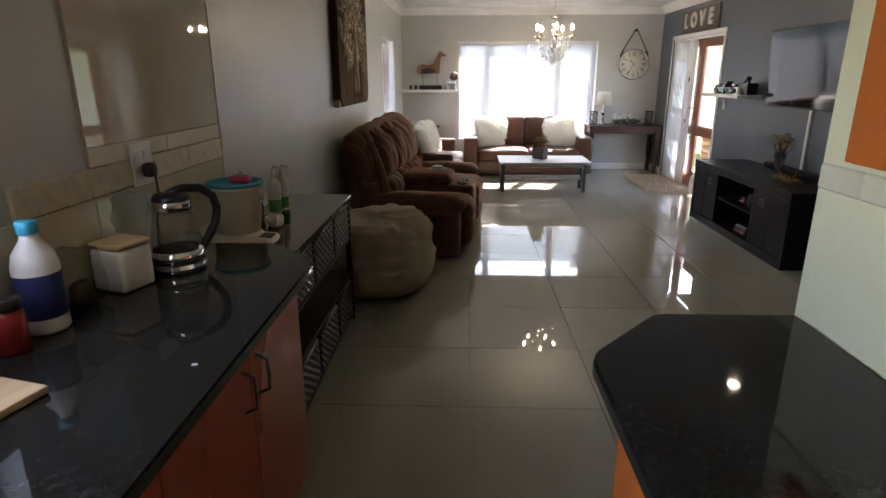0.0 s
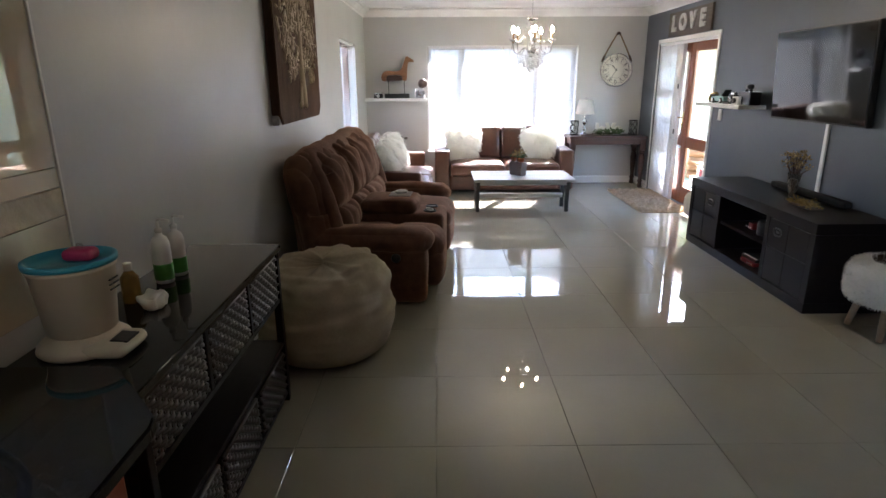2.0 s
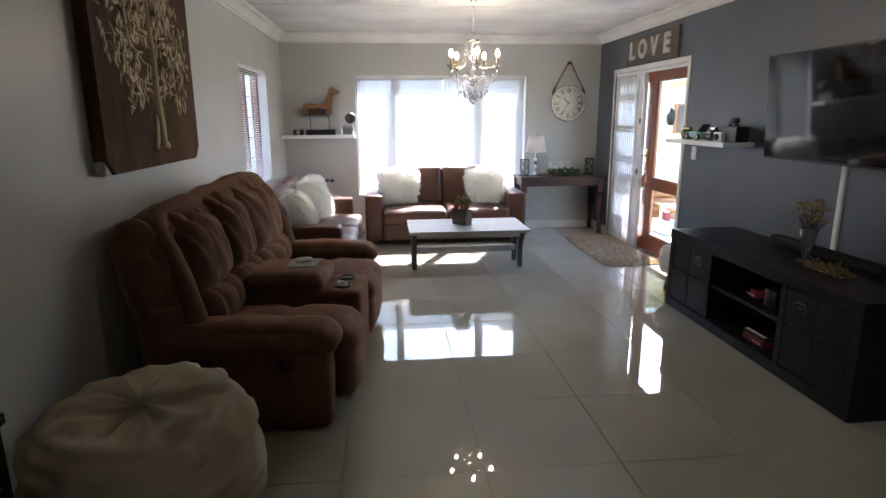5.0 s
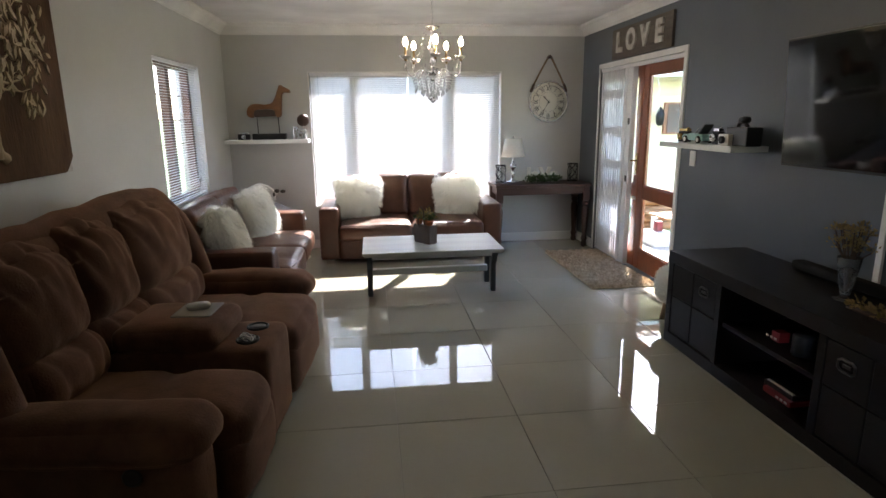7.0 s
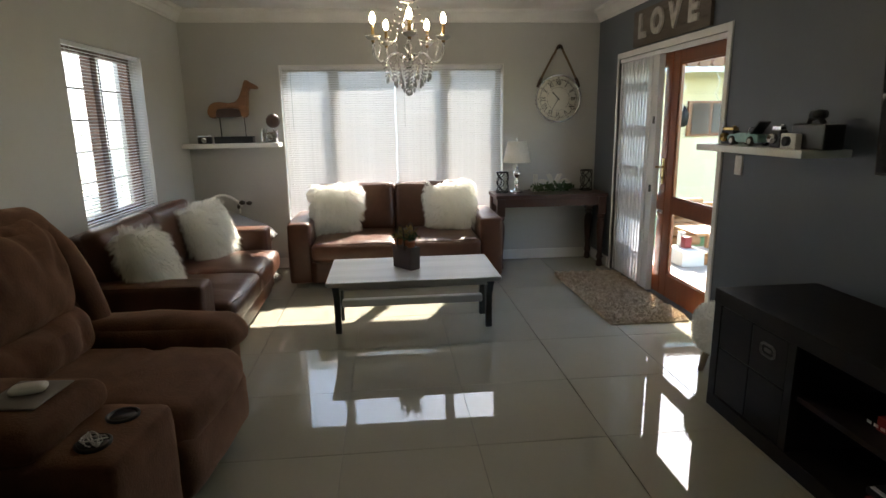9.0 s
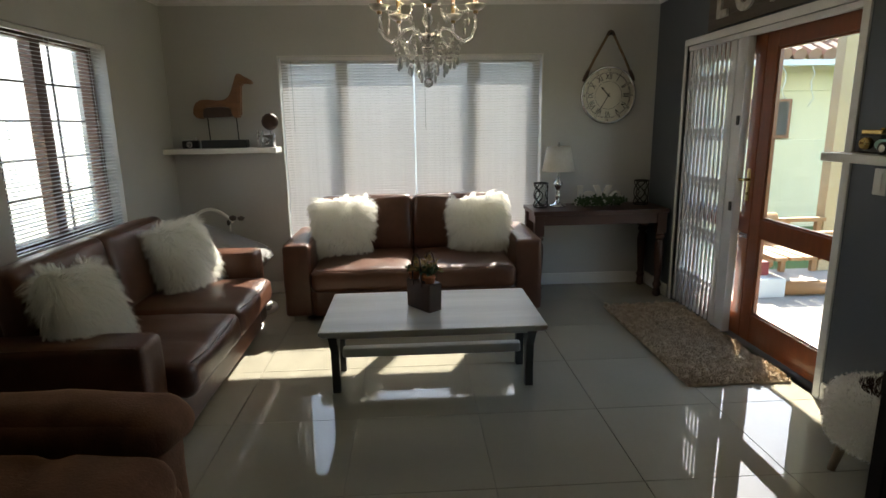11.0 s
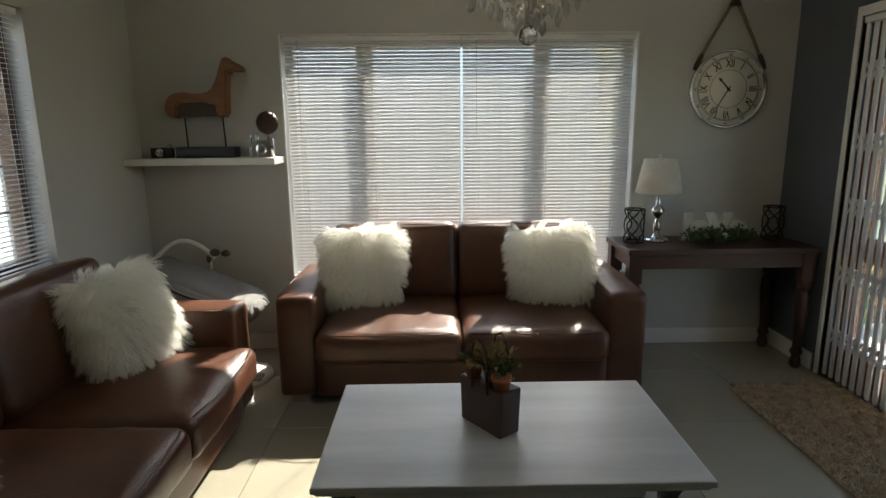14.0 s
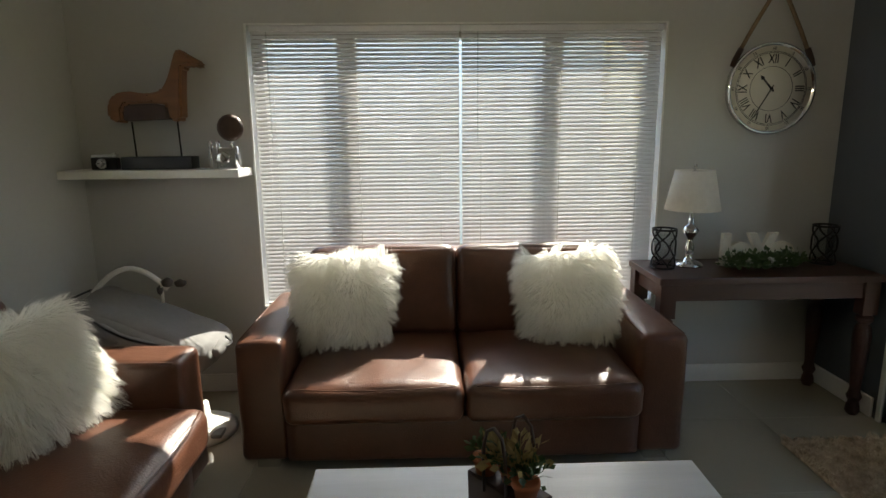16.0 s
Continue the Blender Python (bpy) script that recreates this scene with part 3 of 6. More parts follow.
def glazed_leaf(name, y0, y1, hinge_far):
    """A timber door leaf with a tall upper and a short lower pane."""
    d = tagged(new(name), "varnished red-brown timber door leaf with two glass panes", "door", "porch door leaves", "structure")
    d.matrix_basis = Matrix.Translation((XR + 0.10, y0, 0))
    w, t, h = y1 - y0, 0.042, DR[3] - 0.012
    st = 0.105
    bm = bmesh.new()
    span(bm, (-t / 2, 0, 0.006), (t / 2, st, h), 0.004)
    span(bm, (-t / 2, w - st, 0.006), (t / 2, w, h), 0.004)
    span(bm, (-t / 2 + 0.001, st, 0.006), (t / 2 - 0.001, w - st, 0.20), 0.004)
    span(bm, (-t / 2 + 0.001, st, 0.72), (t / 2 - 0.001, w - st, 0.83), 0.004)
    span(bm, (-t / 2 + 0.001, st, h - 0.11), (t / 2 - 0.001, w - st, h), 0.004)
    for z0, z1 in ((0.20, 0.72), (0.83, h - 0.11)):
        for a, b, c, e in ((st, st + 0.014, z0, z1), (w - st - 0.014, w - st, z0, z1), (st + 0.014, w - st - 0.014, z0, z0 + 0.014), (st + 0.014, w - st - 0.014, z1 - 0.014, z1)):
            span(bm, (-0.013, a, c), (0.013, b, e), 0.003)
    obj("timber", bm, "doorwood", d)
    for z0, z1 in ((0.20, 0.72), (0.83, h - 0.11)):
        g = box("pane", (-0.003, st, z0), (0.003, w - st, z1), "glass", d, 0)
        g.visible_shadow = False
    y = st / 2 if hinge_far else w - st / 2
    if hinge_far:
        bm = bmesh.new()
        span(bm, (-t / 2 - 0.004, y - 0.022, 0.93), (-t / 2, y + 0.022, 1.14), 0.003)
        add_tube(bm, [(-t / 2, y, 1.07), (-t / 2 - 0.05, y, 1.07), (-t / 2 - 0.055, y + 0.11, 1.07)], 0.009)
        add_tube(bm, [(-t / 2 - 0.006, y, 0.97), (-t / 2 - 0.006, y, 0.99)], 0.007)
        obj("handle", bm, "brass", d, None, True)
        bm = bmesh.new()
        add_tube(bm, [(-t / 2 - 0.01, y - 0.06, 0.70), (-t / 2 - 0.01, y + 0.05, 0.70)], 0.006)
        span(bm, (-t / 2 - 0.006, y - 0.05, 0.685), (-t / 2, y + 0.04, 0.715), 0.002)
        obj("bolt", bm, "chrome", d)
    return d


glazed_leaf("door_1", DR[0] + 0.004, 9.276, False)
glazed_leaf("door_2", 9.284, DR[1] - 0.004, True)

gate = thing("security_gate", Matrix.Translation((XR + 0.028, 0, 0)), "white folding trellis security gate slid partly across the doorway", "gate")
box("rail_top", (-0.02, DR[0], 1.965), (0.02, DR[1], 1.998), "gate", gate, 0.003)
bm = bmesh.new()
y0, y1, n = 9.565, 10.135, 21
for k in range(n):
    y = y0 + (y1 - y0) * k / (n - 1)
    x = 0.009 if k % 2 else -0.009
    span(bm, (x - 0.006, y - 0.0118, 0.012), (x + 0.006, y + 0.0118, 1.962), 0.003)
obj("upright_bars", bm, "gate", gate)
bm = bmesh.new()
for zc in (0.25, 0.62, 1.0, 1.35, 1.72):
    for k in range(n - 2):
        ya, yb = (y0 + (y1 - y0) * (k + j) / (n - 1) for j in (0, 2))
        for s in (-1, 1):
            x = 0.0022 if s > 0 else -0.0022
            add_tube(bm, [(x, ya, zc - s * 0.05), (x, yb, zc + s * 0.05)], 0.005, 4)
tagged(obj("trellis", bm, "gate", gate), kind="stuff")
for a, b, d in ((9.36, 9.428, 0.026), (9.432, 9.482, 0.02), (9.486, 9.535, 0.024)):
    box("post", (-d, a, 0.01), (d, b, 1.962), "gate", gate, 0.005)
for z in (0.86, 1.42):
    box("lock", (-0.034, 9.375, z), (-0.0265, 9.405, z + 0.06), "black", gate, 0.002)

# ---- kitchen ----
left_cab = thing("base_cabinet", Matrix(), "cherry-red laminate base cabinets under the worktop", "kitchen cabinet", "base cabinets")
box("body", (XL - 0.09, YF + 0.005, 0.1), (-0.625, 2.83, 0.855), "cherry", left_cab)
box("plinth", (XL - 0.09, YF + 0.005, 0.0), (-0.67, 2.80, 0.099), "black", left_cab)
y = 2.83
k = 0
while y > -1.0:
    w = 0.46
    d = box("door", (-0.6245, y - w + 0.002, 0.11), (-0.605, y - 0.002, 0.85), "cherry", left_cab, 0.004)
    hy = y - w + 0.05 if k % 2 == 0 else y - 0.05
    tube("handle", [(-0.606, hy, 0.66), (-0.575, hy, 0.675), (-0.572, hy, 0.72), (-0.575, hy, 0.765), (-0.606, hy, 0.78)], 0.005, "pewter", d)
    y -= w
    k += 1
top = thing("worktop", Matrix(), "polished black granite worktop over red cabinets", "worktop", "granite worktops")
obj("slab", add_prism(bmesh.new(), [(west_face(YF) + 0.014, YF + 0.005), (-0.555, YF + 0.005), (-0.555, 2.86), (-0.565, 2.90), (-0.74, 3.10), (-0.77, 3.12), (west_face(3.12) + 0.014, 3.12)], 0.856, 0.89, bevel=0.006), "granite", top)

right_cab = thing("base_cabinet", Matrix(), "orange cherry laminate base cabinets with slanted end", "kitchen cabinet", "base cabinets")
obj("body", add_prism(bmesh.new(), [(KX - 0.002, YF + 0.005), (0.32, YF + 0.005), (0.32, 2.17), (0.54, 2.40), (KX - 0.002, 2.40)], 0.1, 0.855, bevel=0.003), "orange", right_cab)
obj("plinth", add_prism(bmesh.new(), [(KX - 0.002, YF + 0.005), (0.38, YF + 0.005), (0.38, 2.14), (0.56, 2.34), (KX - 0.002, 2.34)], 0.0, 0.099), "black", right_cab)
y = 2.13
while y > -1.0:
    box("door", (0.30, y - 0.446, 0.11), (0.3195, y - 0.002, 0.85), "orange", right_cab, 0.004)
    y -= 0.45
top = thing("worktop", Matrix(), "polished black granite worktop with cut-off corner", "worktop", "granite worktops")
obj("slab", add_prism(bmesh.new(), [(KX - 0.002, YF + 0.005), (0.248, YF + 0.005), (0.248, 2.19), (0.268, 2.245), (0.455, 2.455), (0.49, 2.467), (KX - 0.002, 2.467)], 0.856, 0.896, bevel=0.007), "granite", top)
cup = thing("wall_cupboard", Matrix(), "orange laminate wall cupboard above the tiled splashback", "cupboard")
box("body", (KX - 0.008, 0.5, 1.31), (KX - 0.001, 2.37, 2.25), "orange", cup)
box("door", (KX - 0.024, 1.44, 1.315), (KX - 0.009, 2.368, 2.245), "orange", cup)
box("door", (KX - 0.024, 0.505, 1.315), (KX - 0.009, 1.435, 2.245), "orange", cup)

# ---- bottles and things on the left worktop ----
ZK = 0.891
m = Matrix.Translation((-1.095, 2.33, ZK))
milk = thing("milk_bottle", m, "white plastic bottle with navy label and blue cap", "bottle")
lathe("body", [(0.048, 0), (0.052, 0.008), (0.052, 0.17), (0.045, 0.2), (0.022, 0.235), (0.02, 0.25)], "plastic", milk)
lathe("label", [(0.0525, 0.04), (0.0532, 0.042), (0.0532, 0.15), (0.0525, 0.152)], "navy", milk)
lathe("cap", [(0.023, 0.25), (0.024, 0.252), (0.024, 0.278), (0.021, 0.282)], "blue", milk)
jar = thing("sauce_jar", Matrix.Translation((-1.085, 2.205, ZK)), "small jar with red label and dark lid", "jar")
lathe("body", [(0.03, 0), (0.034, 0.006), (0.034, 0.09), (0.026, 0.105)], "red", jar)
lathe("lid", [(0.03, 0.105), (0.031, 0.107), (0.031, 0.13), (0.028, 0.132)], "black", jar)
bag = thing("bread_bag", Matrix.Translation((-1.10, 2.475, ZK)), "clear plastic bag of bread tied at the top", "bag")
puff("loaf", (0, 0, 0.04), (0.04, 0.07, 0.07), 0.018, "planter", bag, wrinkle=0.006, n=8)
puff("wrapper", (0, 0, 0.085), (0.10, 0.12, 0.168), 0.03, "clear", bag, wrinkle=0.02, n=10, wscale=20)
bag2 = thing("plastic_bag", Matrix.Translation((-1.105, 2.79, ZK)), "crumpled clear plastic bag against the splashback", "bag")
puff("wrapper", (0, 0, 0.13), (0.08, 0.14, 0.26), 0.035, "clear", bag2, wrinkle=0.03, n=12, wscale=16)
puff("contents", (0, 0, 0.04), (0.05, 0.09, 0.08), 0.03, "pink", bag2, wrinkle=0.01, n=8)
can = thing("canister", Matrix.Translation((-1.067, 2.634, ZK)) @ pose(0, 0, 0, 0, 0, -17), "white square canister with bamboo lid", "canister")
puff("body", (0, 0, 0.065), (0.12, 0.12, 0.13), 0.014, "plastic", can, n=6)
puff("lid", (0, 0, 0.14), (0.122, 0.122, 0.018), 0.008, "boardwood", can, n=6)
ket = thing("kettle", Matrix.Translation((-0.985, 2.81, ZK)), "glass kettle with steel base and black handle", "kettle")
lathe("base", [(0.08, 0), (0.085, 0.006), (0.085, 0.022), (0.078, 0.03), (0.08, 0.032), (0.08, 0.07)], "chrome", ket, seg=32)
lathe("band", [(0.0812, 0.045), (0.0818, 0.046), (0.0818, 0.05), (0.0812, 0.051)], "black", ket, seg=32)
lathe("jug", [(0.078, 0.07), (0.078, 0.10), (0.07, 0.15), (0.058, 0.20), (0.056, 0.205), (0.068, 0.15), (0.076, 0.10), (0.076, 0.072)], "jug", ket, seg=32)
lathe("water", [(0.0745, 0.072), (0.0745, 0.10), (0.073, 0.112)], "jug", ket, seg=32)
lathe("collar", [(0.057, 0.2), (0.061, 0.202), (0.059, 0.23), (0.055, 0.232)], "chrome", ket, seg=32)
lathe("lid", [(0.058, 0.232), (0.06, 0.236), (0.05, 0.252), (0.0, 0.256)], "black", ket, seg=32)
tube("handle", [(0, -0.01, 0.252), (0.02, 0.04, 0.262), (0.055, 0.085, 0.256), (0.085, 0.115, 0.225), (0.092, 0.125, 0.18), (0.085, 0.115, 0.13), (0.066, 0.092, 0.085), (0.05, 0.07, 0.055)], 0.0145, "black", ket, 10)
ster = thing("bucket_steamer", Matrix.Translation((-1.012, 3.40, 0.811)), "cream tub appliance with blue lid and pink cup", "appliance")
lathe("tub", [(0.082, 0.05), (0.09, 0.056), (0.108, 0.235), (0.113, 0.24), (0.114, 0.25), (0.110, 0.252)], "tubcream", ster, seg=36)
lathe("lid", [(0.111, 0.252), (0.118, 0.254), (0.118, 0.268), (0.108, 0.270), (0.103, 0.256), (0.0, 0.253)], "blue", ster, seg=36)
puff("cup", (0.02, 0.02, 0.272), (0.085, 0.06, 0.035), 0.016, "pink", ster, n=8)
lathe("knob", [(0.012, 0.28), (0.014, 0.29), (0.006, 0.302), (0.0, 0.304)], "clear", ster, at=(0.02, 0.02, 0))
lathe("foot", [(0.118, 0.0), (0.124, 0.008), (0.120, 0.022), (0.098, 0.040), (0.084, 0.052), (0.0, 0.053)], "tubcream", ster, seg=36)
puff("control_lobe", (0.10, -0.03, 0.019), (0.12, 0.15, 0.036), 0.017, "tubcream", ster, n=10, bulge=(0.012, 0.0, 0.004))
box("control_panel", (0.105, -0.065, 0.038), (0.155, 0.005, 0.043), "black", ster, 0.004, m=pose(0, 0, 0.008, 0, 4, 0))
bm = bmesh.new()
for k in range(3):
    span(bm, (0.108, -0.02, 0.175 + k * 0.014), (0.1125, 0.025, 0.179 + k * 0.014), 0.001)
obj("printed_bars", bm, "black", ster)
socket = thing("wall_socket", Matrix.Translation((west_face(2.965) + 0.012, 2.965, 1.215)) @ pose(0, 0, 0, 0, 0, -0.83), "white double wall socket with black plug and cable", "socket")
box("plate", (0, -0.062, -0.072), (0.01, 0.062, 0.074), "plastic", socket, 0.004)
bm = bmesh.new()
for k in range(2):
    span(bm, (0.01, -0.035 + k * 0.04, 0.02), (0.014, -0.015 + k * 0.04, 0.045), 0.001)
obj("switches", bm, "plastic", socket)
puff("plug", (0.03, 0.0, -0.02), (0.04, 0.05, 0.05), 0.015, "black", socket, n=6)
tube("cable", [(0.045, 0.0, -0.03), (0.05, 0.0, -0.10), (0.035, -0.01, -0.2), (0.04, -0.03, -0.27), (0.06, -0.05, -0.318)], 0.004, "black", socket)
cb = thing("chopping_board", Matrix.Translation((-0.985, 1.90, ZK)) @ pose(0, 0, 0, 0, 0, -14), "pale wooden chopping board lying on the worktop", "board")
box("board", (-0.09, -0.16, 0), (0.075, 0.15, 0.018), "boardwood", cb, 0.006)
crumb = thing("paper_scrap", Matrix.Translation((-0.636, 2.151, ZK)), "tiny white scrap of paper", "scrap")
box("paper", (-0.006, -0.004, 0), (0.006, 0.004, 0.002), "plastic", crumb, 0.0005)

# ---- basket sideboard ----
side = thing("basket_sideboard", Matrix.Translation((west_face(3.14) + 0.004, 3.14, 0)), "dark brown sideboard with woven wicker basket drawers on two shelves", "sideboard")
L, D, H = 1.32, 0.421, 0.81
box("top", (0.005, -0.01, H - 0.03), (D + 0.01, L + 0.01, H), "granite", side, 0.005)
for y in (0.0, L - 0.035):
    for x in (0.01, D - 0.035):
        box("post", (x, y, 0), (x + 0.035, y + 0.035, H - 0.031), "espresso", side)
for y in (0.434, 0.868):
    box("divider", (D - 0.028, y + 0.004, 0.5525), (D - 0.004, y + 0.03, H - 0.031), "espresso", side)
bm = bmesh.new()
for z in (0.04, 0.30, 0.53):
    span(bm, (0.012, 0.004, z), (D - 0.004, L - 0.004, z + 0.022), 0.003)
obj("shelves", bm, "espresso", side)
box("back_panel", (0.005, 0.002, 0.03), (0.0115, L - 0.002, H - 0.031), "espresso", side, 0)


def basket(parent, x0, y0, z0, dx, dy, dz):
    """A woven basket: upright stakes with weavers in and out of them."""
    bm = bmesh.new()
    span(bm, (x0, y0 + 0.008, z0), (x0 + dx - 0.012, y0 + dy - 0.008, z0 + dz), 0.006)
    cols, rows = 13, 10
    for r in range(rows):
        z = z0 + dz * (r + 0.5) / rows
        pts = []
        for c in range(cols * 2 + 1):
            y = y0 + dy * c / (cols * 2)
            pts.append((x0 + dx - 0.006 + (0.0065 if (c // 2 + r) % 2 else -0.004), y, z))
        add_tube(bm, pts, dz / rows * 0.42, 5)
    for c in range(cols):
        y = y0 + dy * (c + 0.5) / cols
        add_tube(bm, [(x0 + dx - 0.008, y, z0), (x0 + dx - 0.008, y, z0 + dz)], 0.006, 5)
    add_tube(bm, [(x0 + dx - 0.006, y0, z0 + dz), (x0 + dx - 0.006, y0 + dy, z0 + dz)], 0.009, 6)
    return obj("basket", bm, "wicker", parent, None, True)


for z0, dz in ((0.063, 0.20), (0.553, 0.205)):
    for k in range(3):
        basket(side, 0.02, 0.04 + 0.434 * k, z0, D - 0.03, 0.39, dz)
ZS = 0.811
for x, y, s in ((-1.03, 3.945, 1.0), (-1.015, 4.035, 0.97)):
    b = thing("pump_bottle", Matrix.Translation((x, y, ZS)) @ Matrix.Diagonal((s, s, s, 1)), "white pump bottle with green label band", "bottle", "pump bottles")
    lathe("body", [(0.03, 0), (0.034, 0.006), (0.034, 0.15), (0.026, 0.175), (0.012, 0.185), (0.012, 0.195)], "plastic", b)
    lathe("label", [(0.0343, 0.015), (0.0348, 0.017), (0.0348, 0.075), (0.0343, 0.077)], "green", b)
    lathe("pump", [(0.013, 0.195), (0.014, 0.21), (0.006, 0.212), (0.006, 0.24)], "plastic", b)
    tube("spout", [(0, 0, 0.24), (0.01, 0, 0.246), (0.045, 0, 0.24)], 0.006, "plastic", b)
b = thing("oil_bottle", Matrix.Translation((-1.05, 3.74, ZS)), "small bottle of amber oil with white cap", "bottle")
lathe("body", [(0.026, 0), (0.03, 0.005), (0.03, 0.09), (0.012, 0.115)], "oil", b)
lathe("cap", [(0.013, 0.115), (0.014, 0.117), (0.014, 0.14), (0.012, 0.142)], "plastic", b)
b = thing("crumpled_wipe", Matrix.Translation((-0.955, 3.69, ZS)), "crumpled white paper wipe", "paper")
puff("paper", (0, 0, 0.025), (0.07, 0.08, 0.05), 0.02, "plastic", b, wrinkle=0.02, n=8, wscale=25)

# ---- beanbag ----
bb = bmesh.new()
rings, seg = 46, 84
vs = []
for i in range(rings + 1):
    u = i / rings
    a = u * math.pi
    r = 0.395 * (math.sin(a) ** 0.40) * (1.0 + 0.05 * math.cos(a))
    z = 0.30 - 0.30 * math.cos(a) * (1 if u < 0.5 else 1.0)
    row = []
    for k in range(seg):
        th = 2 * math.pi * k / seg
        w = 0.022 * noise.noise(Vector((3 * math.cos(th), 3 * math.sin(th), 6 * u))) 
        w += 0.022 * noise.noise(Vector((1.4 * math.cos(th) + 4, 1.4 * math.sin(th), 17 * u))) * (u > 0.45)
        w += 0.014 * abs(noise.noise(Vector((7 * u * math.cos(th), 7 * u * math.sin(th), 9 * u)))) * (u > 0.6)
        fold = abs(math.sin(2.5 * th + 5 * noise.noise(Vector((2 * math.cos(th), 2 * math.sin(th), 4 * u)))))
        w -= 0.012 * (1 - fold) ** 6 * (u > 0.5) * math.sin(a) ** 0.5
        w -= 0.009 * max(0, noise.noise(Vector((2.2 * math.cos(th), 2.2 * math.sin(th) + 9, 26 * u)))) * (u > 0.3)
        rr = max(0.002, r + w)
        sag = 0.035 * math.sin(th + 0.6) * max(0, u - 0.4)
        row.append(bb.verts.new((rr * math.cos(th), rr * math.sin(th), max(0.0, z + w * 0.8 + sag - (0.05 * (u - 0.75) * 4 if u > 0.75 else 0)))))
    vs.append(row)
for a, b in zip(vs, vs[1:]):
    for k in range(seg):
        bb.faces.new((a[k], a[(k + 1) % seg], b[(k + 1) % seg], b[k]))
bb.faces.new(vs[0][::-1])
bb.faces.new(vs[-1])
bean = thing("beanbag", Matrix.Translation((-0.645, 4.99, 0)), "beige cotton beanbag slumped on the tiles", "beanbag")
obj("cover", bb, "canvas", bean, None, True)

# ---- leather sofas ----
def leather_sofa(m, group="brown leather sofas"):
    s = thing("sofa", m, "brown leather two-seater sofa with square arms", "sofa", group)
    W, D = 1.945, 0.83
    obj("base", add_puff(bmesh.new(), (0, -D / 2 - 0.02, 0.155), (W - 0.40, D - 0.01, 0.21), 0.02, n=8, wrinkle=0.002), "leather", s, None, True)
    for sx in (-1, 1):
        puff("arm", (sx * (W / 2 - 0.105), -D / 2, 0.325), (0.21, D, 0.55), 0.032, "leather", s, n=14, bulge=(0.006, 0.004, 0.008), wrinkle=0.004, wscale=6, seed=sx)
        bm = bmesh.new()
        x = sx * (W / 2 - 0.105)
        for dx in (-0.09, 0.09):
            add_tube(bm, [(x + dx, -D + 0.03, 0.594), (x + dx, -D / 2, 0.598), (x + dx, -0.04, 0.594)], 0.0035, 5)
        add_tube(bm, [(x - 0.09, -D + 0.012, 0.575), (x + 0.09, -D + 0.012, 0.575)], 0.0035, 5)
        obj("piping", bm, "leather", s, None, True)
        for fy in (-D + 0.09, -0.09):
            box("foot", (x - 0.05, fy - 0.05, 0), (x + 0.05, fy + 0.05, 0.0485), "chrome", s, 0.004)
    puff("back_frame", (0, -0.085, 0.45), (W - 0.42, 0.16, 0.80), 0.04, "leather", s, n=10, wrinkle=0.004, wscale=5)
    w = (W - 0.42) / 2
    for k in (-1, 1):
        def creases(p, k=k):
            z = 0.007 * math.exp(-((p[0] - 0.15 * k) / 0.12) ** 2) * (p[2] > 0) * max(0, -p[1])
            return Vector((0, 0, -z - 0.004 * abs(math.sin(9 * p[0])) * max(0, -p[1] - 0.3) * (p[2] > 0)))
        puff("seat_cushion", (k * w / 2, -D / 2 - 0.115, 0.345), (w - 0.006, D - 0.02, 0.175), 0.05, "leather", s, n=20, bulge=(0, 0.012, 0.022), wrinkle=0.006, wscale=7, seed=k * 2.0 + 5, fold=creases)
        puff("back_cushion", (k * w / 2, -0.20, 0.65), (w - 0.006, 0.15, 0.46), 0.05, "leather", s, n=18, bulge=(0, 0.025, 0.01), wrinkle=0.006, wscale=6, seed=k * 3.0 + 9, turn=pose(0, 0, 0, -9))
        bm = bmesh.new()
        add_tube(bm, [(k * w / 2 - w / 2 + 0.05, -D - 0.085, 0.425), (k * w / 2 - w / 4, -D - 0.108, 0.426), (k * w / 2, -D - 0.115, 0.427), (k * w / 2 + w / 4, -D - 0.108, 0.426), (k * w / 2 + w / 2 - 0.05, -D - 0.085, 0.425)], 0.003, 5)
        obj("seam", bm, "leather", s, None, True)
    return s


leather_sofa(Matrix.Translation((0.935, 10.685, 0)))
leather_sofa(pose(-1.0, 8.885, 0, 0, 0, 90))


def fur_cushion(m, seed):
    c = thing("fur_cushion", m, "cream long-haired faux fur scatter cushion", "cushion", "fur cushions")
    bm = add_puff(bmesh.new(), (0, 0, 0), (0.45, 0.10, 0.42), 0.045, bulge=(-0.02, 0.06, -0.02), n=12, wrinkle=0.01)
    roots = roots_on(bm, 13000, seed)
    obj("cover", bm, "fur", c, None, True)
    swirl = random.Random(seed + 50)
    centres = [(Vector((swirl.uniform(-0.2, 0.2), -0.1, swirl.uniform(-0.2, 0.2))), Vector((swirl.uniform(-0.5, 0.5), 0, swirl.uniform(-0.9, 0.05)))) for _ in range(22)]

    def flow(p, rnd):
        best = min(centres, key=lambda q: (q[0] - p).length)
        return best[1] * 0.75 + Vector((p.x * 1.2, 0, p.z * 1.0)) + Vector((0, 0, -0.25))
    tagged(obj_from("fur", fur_mesh("fur", roots, 0.082, 0.0014, 0.45, seed + 1, 0.25, flow, 420, 0.7), "fur", c), kind="stuff")
    return c


